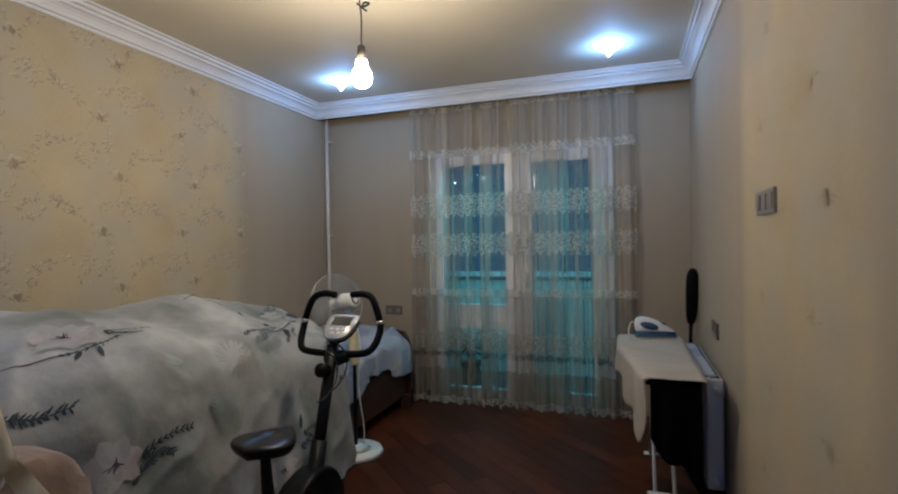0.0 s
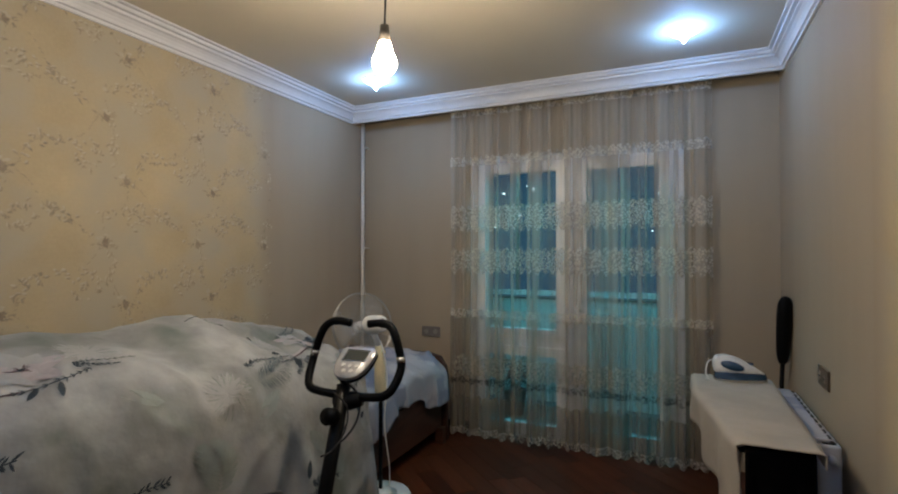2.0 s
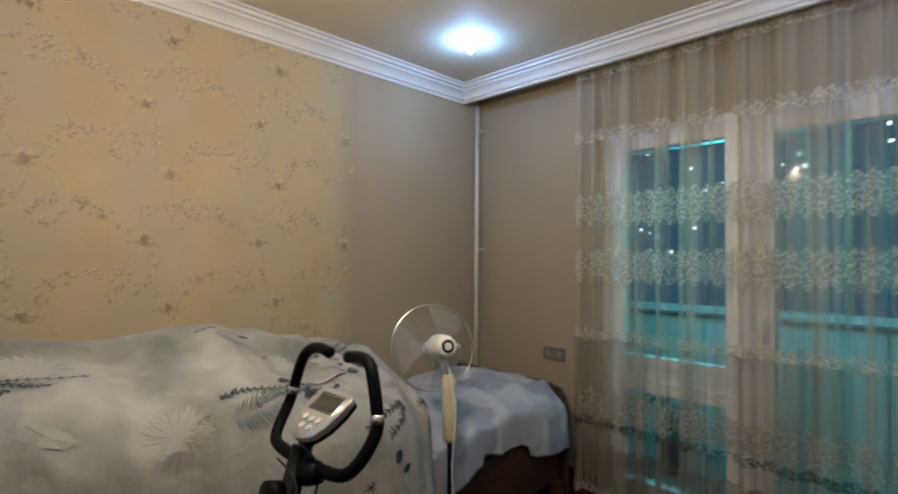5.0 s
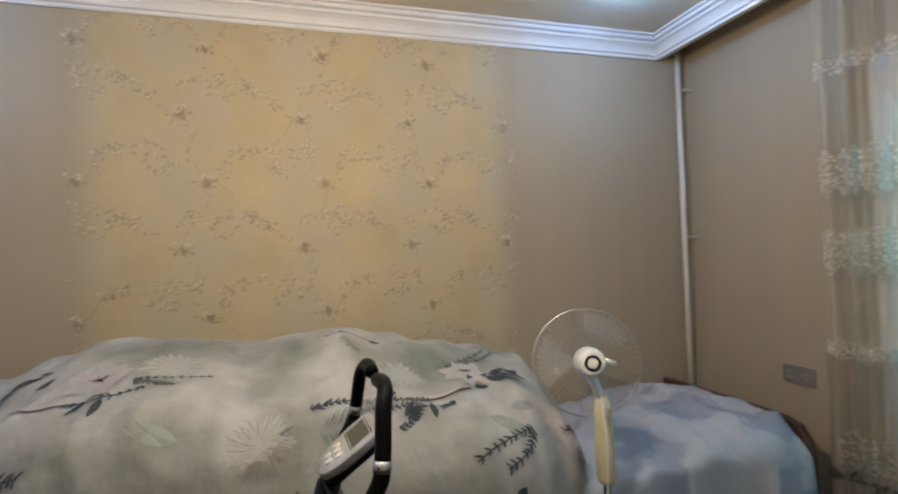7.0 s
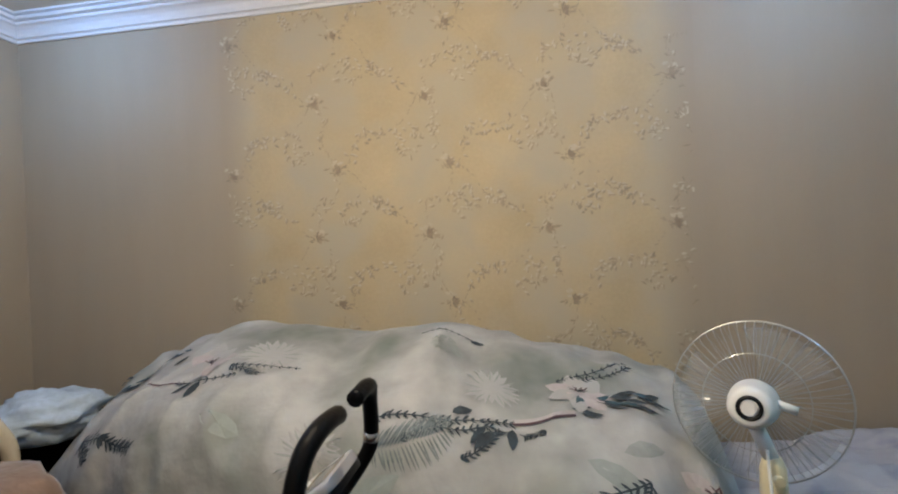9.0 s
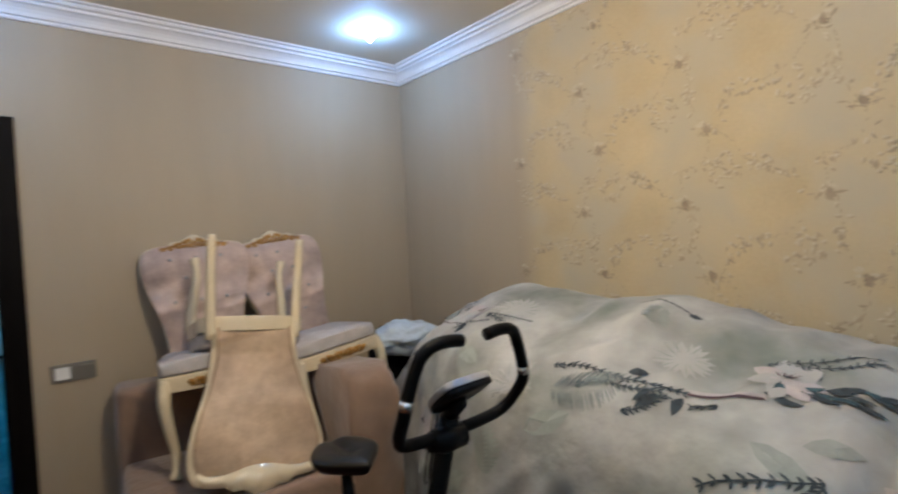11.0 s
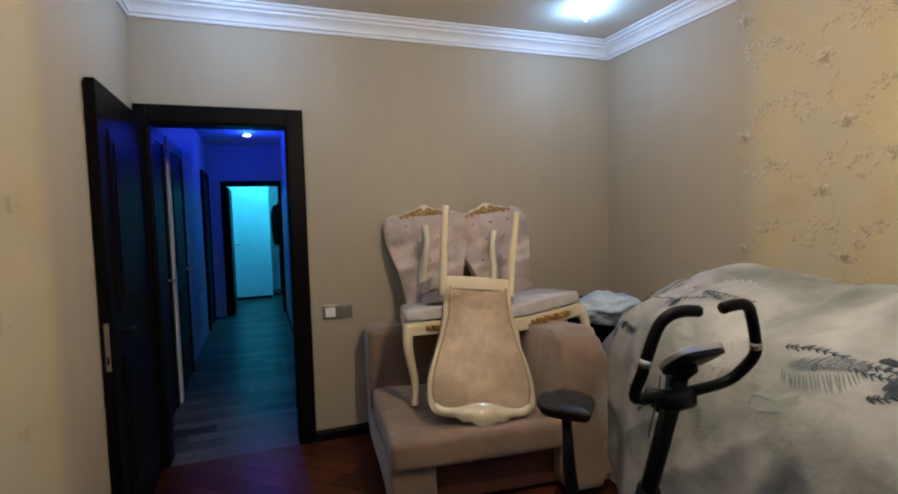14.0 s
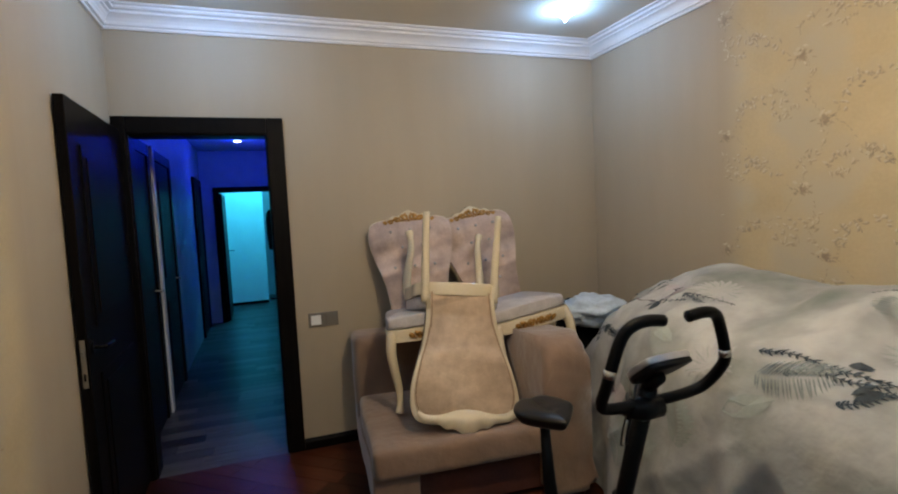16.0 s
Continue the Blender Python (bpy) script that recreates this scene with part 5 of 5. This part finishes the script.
def saddle(u, v):
    """Half of the padded shell: v runs from the top's middle over the rim to below."""
    a = 2 * math.pi * u
    sn = math.sin(a)
    wide = 0.122 if sn < 0 else 0.122 * (1 - 0.72 * sn ** 1.4)
    long = 0.115 if sn < 0 else 0.155
    r, z = ((v / 0.6) ** 0.8, 0.0) if v < 0.6 else (1 - 0.18 * ((v - 0.6) / 0.4) ** 2, -0.048 * (v - 0.6) / 0.4)
    x, y = math.cos(a) * wide * r, sn * long * r
    top = 0.712 - 0.012 * min(1, r) ** 4 + 0.012 * max(0, -y / 0.115) ** 2 - 0.010 * math.exp(-(x / 0.022) ** 2) * (y < 0.05)
    return Vector((-1.172 + x, 3.890 + y, top + z))


bm = grid(saddle, 36, 14)
bmesh.ops.remove_doubles(bm, verts=bm.verts, dist=0.0005)
bmesh.ops.holes_fill(bm, edges=[e for e in bm.edges if e.is_boundary])
part("saddle", bm, VINYL, bike, "padded black saddle", True)
for y in (3.78, 4.47):
    part("floor_bar", sweep([(-1.215 - 0.21, y, 0.03), (-1.215 + 0.21, y, 0.03)], 0.028, 12), BLACK_PAINT, bike, "", True)
    part("beam", sweep([(-1.215, y, 0.035), (-1.215, 4.12, 0.14)], 0.022, 8), BLACK_PAINT, bike, "", True)
    for sg in (-1, 1):
        part("end_cap", disc(0.031, 0.03, m=pose(-1.215 + sg * 0.215, y, 0.031, 0, 90, 0), seg=14), WHITE_PLASTIC, bike, "pale plastic end cap")
for sg in (-1, 1):
    part("crank", sweep([(-1.215 + sg * 0.07, 4.12, 0.25), (-1.215 + sg * 0.085, 4.12 + sg * 0.10, 0.25 - sg * 0.06)], 0.010, 8), STEEL, bike)
    part("pedal", box(-1.215 + sg * 0.125 - 0.045, -1.215 + sg * 0.125 + 0.045, 4.08 + sg * 0.11, 4.17 + sg * 0.11, 0.235 - sg * 0.06, 0.258 - sg * 0.06, 0.006), BLACK_RUBBER, bike)

# ---- pedestal fan ----
fan = thing("pedestal_fan", "white pedestal fan with clear grey blades and wire cage", "fan", "", pose(-1.665, 5.41, 0))
FH = Vector((-0.035, -0.030, 1.024))      # motor, from the fan's foot
part("base", disc(0.185, 0.028, (0, 0, 0.014), seg=40, r2=0.17), WHITE_PLASTIC, fan, "round white base", True)
part("base_dome", disc(0.10, 0.03, (0, 0, 0.043), seg=32, r2=0.035), WHITE_PLASTIC, fan, "", True)
part("pole", sweep([(0, 0, 0.03), (0, 0, 0.5), (-0.005, 0, 0.80)], 0.012, 12), BLACK_PAINT, fan, "dark inner pole", True)
part("neck", sweep([(0, 0, 0.595), (0, 0, 0.61), (-0.006, 0, 0.74), (-0.012, 0, 0.88), (-0.014, 0, 0.905)], [0.024, 0.034, 0.035, 0.029, 0.020], 14, flat=0.8), AGED_PLASTIC, fan, "yellowed plastic neck", True)
part("neck_knob", disc(0.012, 0.03, m=pose(0.012, 0.0, 0.86, 0, 90, 0), seg=12), AGED_PLASTIC, fan)
WAY = Vector((-0.90, 0.42, -0.18)).normalized()
FM = Matrix.Translation(FH) @ WAY.to_track_quat("Z", "Y").to_matrix().to_4x4()
part("motor", sweep([FM @ Vector((0, 0, z)) for z in (-0.100, -0.096, -0.070, -0.01, 0.03, 0.055)], [0.034, 0.043, 0.050, 0.056, 0.058, 0.045], 24), WHITE_PLASTIC, fan, "white motor housing", True)
part("motor_vent", sweep([FM @ Vector((math.cos(a) * 0.024, math.sin(a) * 0.024, -0.101)) for a in (2 * math.pi * k / 20 for k in range(20))], 0.005, 6, True), BLACK_PAINT, fan)
part("motor_cap", disc(0.016, 0.012, (0, 0, -0.103), FM, 16), WHITE_PLASTIC, fan)
part("swing_knob", sweep([FH + Vector((0.030, 0.040, 0.010)), FH + Vector((0.040, 0.080, -0.004))], 0.011, 10), WHITE_PLASTIC, fan, "", True)
part("tilt_joint", sweep([FH + Vector((0.004, 0.0, -0.045)), Vector((-0.014, 0.0, 0.895))], 0.018, 12), WHITE_PLASTIC, fan, "", True)
CR = 0.203
for k in range(60):
    a = 2 * math.pi * k / 60
    pts = [FM @ Vector((math.cos(a) * r, math.sin(a) * r, z)) for r, z in ((0.05, 0.05), (0.12, 0.056), (0.185, 0.075), (CR, 0.105))]
    part("cage_wire", sweep(pts, 0.0008, 4), WIRE, fan)
for r, z in ((CR, 0.105), (CR + 0.002, 0.118), (0.12, 0.056), (0.05, 0.05)):
    part("cage_ring", sweep([FM @ Vector((math.cos(a) * r, math.sin(a) * r, z)) for a in (2 * math.pi * q / 48 for q in range(48))], 0.0021 if r > 0.2 else 0.0012, 6, True), WIRE, fan)
for k in range(48):
    a = 2 * math.pi * k / 48
    part("cage_wire", sweep([FM @ Vector((math.cos(a) * r, math.sin(a) * r, z)) for r, z in ((CR, 0.118), (0.17, 0.150), (0.09, 0.165), (0.03, 0.168))], 0.0008, 4), WIRE, fan)
part("cage_badge", disc(0.035, 0.006, (0, 0, 0.170), FM, 20), WHITE_PLASTIC, fan)
for k in range(3):
    a0 = 2 * math.pi * k / 3

    def blade(u, v):
        a = a0 + (v - 0.5) * (0.6 + 0.75 * u)
        r = 0.03 + 0.158 * u
        return FM @ Vector((math.cos(a) * r, math.sin(a) * r, 0.110 + 0.028 * (v - 0.5) * 2 * (1 - 0.3 * u)))
    b = part("blade", grid(blade, 8, 8), FAN_CLEAR, fan, "clear grey plastic blade", True)
    b.modifiers.new("thickness", "SOLIDIFY").thickness = 0.003
part("blade_hub", disc(0.034, 0.05, (0, 0, 0.105), FM, 20), WHITE_PLASTIC, fan)
part("mains_cable", sweep(spline([(0.01, -0.02, 0.93), (0.06, -0.03, 0.75), (0.045, -0.03, 0.45), (0.06, 0.0, 0.2), (0.05, 0.02, 0.06)]), 0.004, 6), WHITE_PLASTIC, fan, "", True)

# ---- ironing board ----
ib = thing("ironing_board", "ironing board covered with a cream cloth, its end hanging dark", "ironing board")
BZ = 0.745
board = [(0.16, 4.95), (0.40, 5.02), (0.405, 6.02), (0.39, 6.08), (0.05, 6.08), (0.02, 6.03), (0.10, 5.45)]
part("board", outline_solid(board, lambda x, y, z: Vector((x, z, BZ - 0.017 + y)), 0.030, 0.006), DARK_CLOTH, ib)
for y0, y1 in ((5.36, 5.92), (5.92, 5.36)):
    for s in (0.0, 0.10):
        part("leg", sweep([(0.21 + s, y0, 0.012), (0.21 + s, (y0 + y1) / 2, 0.37), (0.21 + s, y1, BZ - 0.03)], 0.010, 8), WHITE_PLASTIC, ib, "pale steel tube leg", True)
    part("foot_bar", sweep([(0.17, y0, 0.012), (0.36, y0, 0.012)], 0.011, 8), WHITE_PLASTIC, ib, "", True)


def board_cloth(u, v):
    """Cream cloth over the board, hanging lower along the room side."""
    y = 4.93 + u * 1.16
    xl = 0.16 - 0.13 * min(1, max(0, (y - 4.95) / 0.75))
    xr = 0.41
    drop = (0.08 + 0.30 * (1 - u) ** 1.3 + 0.02 * math.sin(u * 19)) * (0.45 + 0.55 * min(1, u / 0.10))
    total = drop + (xr - xl) + 0.05
    s = v * total
    w = noise.noise(Vector((u * 6, v * 7, 2))) * 0.006
    if s < drop:
        d = drop - s
        return Vector((xl - 0.012 - 0.012 * math.sin(y * 20) * min(1, d * 9), y, BZ + 0.004 - d + w))
    if s < drop + xr - xl:
        return Vector((xl + s - drop, y, BZ + 0.005 + w * 0.6))
    return Vector((xr + 0.008, y, BZ + 0.004 - (s - drop - xr + xl)))


bc = tagged(part("board_cloth", grid(board_cloth, 44, 40), BOARD_CLOTH, None, "cream cotton cloth draped over the ironing board", True), category="cloth")
bc.modifiers.new("thickness", "SOLIDIFY").thickness = 0.004
bc.modifiers[0].offset = 1.0


def hanging(u, v):
    x = 0.175 + u * 0.225
    return Vector((x, 4.945 + 0.02 * math.sin(u * 12) * v + 0.30 * (x - 0.17) * 0.9 - 0.01, BZ - 0.012 - v * (0.27 + 0.26 * u + 0.03 * math.sin(u * 7))))


hc = tagged(part("dark_hanging_sheet", grid(hanging, 20, 20), DARK_CLOTH, None, "dark sheet hanging from the end of the ironing board", True), category="garment")
hc.modifiers.new("thickness", "SOLIDIFY").thickness = 0.008

# ---- steam iron ----
iron = thing("steam_iron", "white steam iron with dark blue tank resting on the board", "iron", "", pose(0.245, 5.99, BZ + 0.012, 0, 0, 96) @ Matrix.Scale(0.98, 4))
sole = [(p.x, p.y) for p in spline([(-0.05, 0.11, 0), (0.05, 0.11, 0), (0.055, 0.0, 0), (0.035, -0.09, 0), (0, -0.145, 0), (-0.035, -0.09, 0), (-0.055, 0.0, 0)], 4, True)]
part("sole_plate", outline_solid(sole, lambda x, y, z: Vector((x, z, 0.006 + y)), 0.010, 0.002), STEEL, iron, "steel sole plate", True)
part("tank", outline_solid([(x * 0.95, z * 0.96) for x, z in sole], lambda x, y, z: Vector((x * (1 - y * 4), z * (1 - y * 2), 0.028 + y)), 0.034, 0.008), BLUE_PLASTIC, iron, "dark blue water tank", True)
flank = [(p.x, p.y) for p in spline([(-0.125, 0.046, 0), (-0.085, 0.072, 0), (-0.02, 0.112, 0), (0.05, 0.135, 0), (0.105, 0.132, 0), (0.122, 0.10, 0), (0.118, 0.046, 0)], 4)]
part("shell", outline_solid(flank, lambda x, y, z: Vector((y * (1.25 - 3.5 * (z - 0.046)), x, z)), 0.070, 0.012), WHITE_PLASTIC, iron, "white shell", True)
# flat dark ovals on the solid shell stand in for the shaded handle opening
for sg in (-1, 1):
    gap = [(0.035 + 0.058 * math.cos(a), 0.084 + 0.024 * math.sin(a) + 0.012 * math.cos(a)) for a in (2 * math.pi * k / 20 for k in range(20))]
    part("handle_gap_oval", outline_solid(gap, lambda x, y, z: Vector((sg * (0.0415 - 0.105 * (z - 0.08)) + y, x, z)), 0.006), BLUE_PLASTIC, iron, "dark oval panel in place of the handle opening", True)
part("dial", disc(0.016, 0.010, (0, -0.06, 0.094), seg=14), BLUE_PLASTIC, iron)
part("cord", sweep(spline([(0, 0.115, 0.105), (-0.02, 0.15, 0.10), (-0.06, 0.17, 0.05), (-0.08, 0.16, 0.008), (-0.03, 0.165, 0.006)]), 0.004, 6), WHITE_PLASTIC, iron, "white cord", True)

# ---- radiator ----
rad = thing("radiator", "white sectional radiator under the socket, a cloth on its end", "radiator")
for k in range(12):
    y = 5.24 + k * 0.076
    sec = part("section", box(0.455, 0.535, y + 0.004, y + 0.072, 0.12, 0.69, 0.012, 2), RADIATOR_WHITE, rad, "", True)
    # black slab laid on top imitates the shade inside an opening
    part("top_slot_slab", box(0.475, 0.52, y + 0.018, y + 0.058, 0.689, 0.694), BLACK_PAINT, rad)
    part("fin", box(0.447, 0.455, y + 0.026, y + 0.050, 0.15, 0.66, 0.003), RADIATOR_WHITE, rad)
for z in (0.17, 0.64):
    part("header_pipe", sweep([(0.50, 5.20, z), (0.50, 6.22, z)], 0.016, 10), RADIATOR_WHITE, rad, "", True)
for y in (5.35, 6.05):
    part("bracket", box(0.53, XR, y - 0.012, y + 0.012, 0.58, 0.62), RADIATOR_WHITE, rad)


def hung_cloth(u, v):
    y = 5.235 - 0.006 + 0.20 * u
    z = 0.70 - v * (0.60 + 0.03 * math.sin(u * 8))
    return Vector((0.440 - 0.010 * math.sin(u * 16) * v - 0.008 * v, y, z))


hcl = tagged(part("hung_cloth", grid(hung_cloth, 20, 20), LILAC_CLOTH, None, "grey-lilac cloth hung on the radiator end", True), category="cloth")
hcl.modifiers.new("thickness", "SOLIDIFY").thickness = 0.006
# smooth room-side half of the radiator's top, drawn as a slab, not a towel
tagged(part("radiator_top", box(0.425, 0.50, 5.26, 6.10, 0.6955, 0.709, 0.005), SHEET, None, "smooth white strip of the radiator's top panel"), category="towel")

# ---- dark brush leaning in the corner ----
br = thing("long_brush", "black-headed long brush leaning in the corner", "brush", "", pose(0.480, 6.42, 0, 4, 2, 0))
part("stick", sweep([(0, 0, 0.0), (0.0, 0, 0.45), (0, 0, 0.85)], 0.013, 10), DARK_WOOD, br, "dark stick", True)
part("head", sweep(spline([(0, 0, 0.80), (0, 0, 0.86), (0, 0, 1.0), (0, 0, 1.12), (0, 0, 1.185), (0, 0, 1.20)], 3), [0.018, 0.026, 0.032, 0.037, 0.040, 0.042, 0.044, 0.045, 0.045, 0.044, 0.042, 0.036, 0.028, 0.020, 0.010, 0.004], 14, flat=0.9), BLACK_RUBBER, br, "black padded head", True)

# ---- coat stand in the end room ----
cs = thing("coat_stand", "dark coat stand with a dark coat in the end room", "coat stand", "", pose(-0.43, -4.75, 0))
part("pole", sweep([(0, 0, 0), (0, 0, 0.9), (0, 0, 1.75)], 0.016, 8), BLACK_PAINT, cs)
part("base", disc(0.16, 0.03, (0, 0, 0.015), seg=20), BLACK_PAINT, cs)
for a in range(4):
    part("hook", sweep([(0, 0, 1.66), (0.09 * math.cos(a * 1.57), 0.09 * math.sin(a * 1.57), 1.70)], 0.008, 6), BLACK_PAINT, cs)
part("coat", sweep(spline([(0.02, 0.04, 1.70), (0.03, 0.05, 1.55), (0.04, 0.06, 1.25), (0.03, 0.05, 0.95)]), [0.03, 0.05, 0.07, 0.085, 0.095, 0.10, 0.10, 0.10, 0.10, 0.095, 0.09, 0.09, 0.09, 0.085, 0.085, 0.08, 0.08, 0.075, 0.07], 12), DARK_CLOTH, cs, "dark coat", True)

# ---- laminate planks ----
def cut(poly, x0, x1, y0, y1):
    """A flat polygon cut to a rectangle."""
    def side(p, keep, cross):
        out = []
        for i, a in enumerate(p):
            b = p[(i + 1) % len(p)]
            if keep(a):
                out.append(a)
            if keep(a) != keep(b):
                out.append(cross(a, b))
        return out
    for ax, lim, sg in ((0, x0, 1), (0, x1, -1), (1, y0, 1), (1, y1, -1)):
        if not poly:
            return poly
        keep = lambda q: (q[ax] - lim) * sg >= 0
        cross = lambda a, b: tuple(a[k] + (b[k] - a[k]) * (lim - a[ax]) / (b[ax] - a[ax]) for k in (0, 1))
        poly = side(poly, keep, cross)
    return poly


def planks(owner, mat, angle, ln, wd, x0, x1, y0, y1, seed, gap=0.0012):
    rng = random.Random(seed)
    c, s = math.cos(angle), math.sin(angle)
    cx, cy = (x0 + x1) / 2, (y0 + y1) / 2
    reach = math.hypot(x1 - x0, y1 - y0) / 2 + ln
    k = -int(reach / wd) - 1
    while k * wd < reach:
        a = -reach - rng.uniform(0, ln)
        while a < reach:
            quad = [(a + gap, k * wd + gap), (a + ln - gap, k * wd + gap), (a + ln - gap, (k + 1) * wd - gap), (a + gap, (k + 1) * wd - gap)]
            flat = cut([(cx + c * p - s * q, cy + s * p + c * q) for p, q in quad], x0, x1, y0, y1)
            if len(flat) >= 3:
                bm = bmesh.new()
                o = Vector((cx + c * a - s * k * wd, cy + s * a + c * k * wd, 0))
                inv = Matrix.Rotation(-angle, 4, "Z")
                top = [bm.verts.new(inv @ (Vector((px, py, 0)) - o)) for px, py in flat]
                low = [bm.verts.new(v.co + Vector((0, 0, -0.012))) for v in top]
                bm.faces.new(top)
                for i in range(len(top)):
                    j = (i + 1) % len(top)
                    bm.faces.new((top[i], low[i], low[j], top[j]))
                ob = part("plank", bm, mat, owner)
                ob.matrix_basis = Matrix.Translation(o) @ Matrix.Rotation(angle, 4, "Z")
            a += ln
        k += 1


planks(bpy.data.objects["floor"], PLANK, math.radians(-42), 0.62, 0.125, XL, XR, YB, YW + 0.25, 3)
planks(bpy.data.objects["hall_floor"], HALL_PLANK, math.radians(0), 0.7, 0.125, HX0, HX1, -5.4, YB - 0.001, 8)
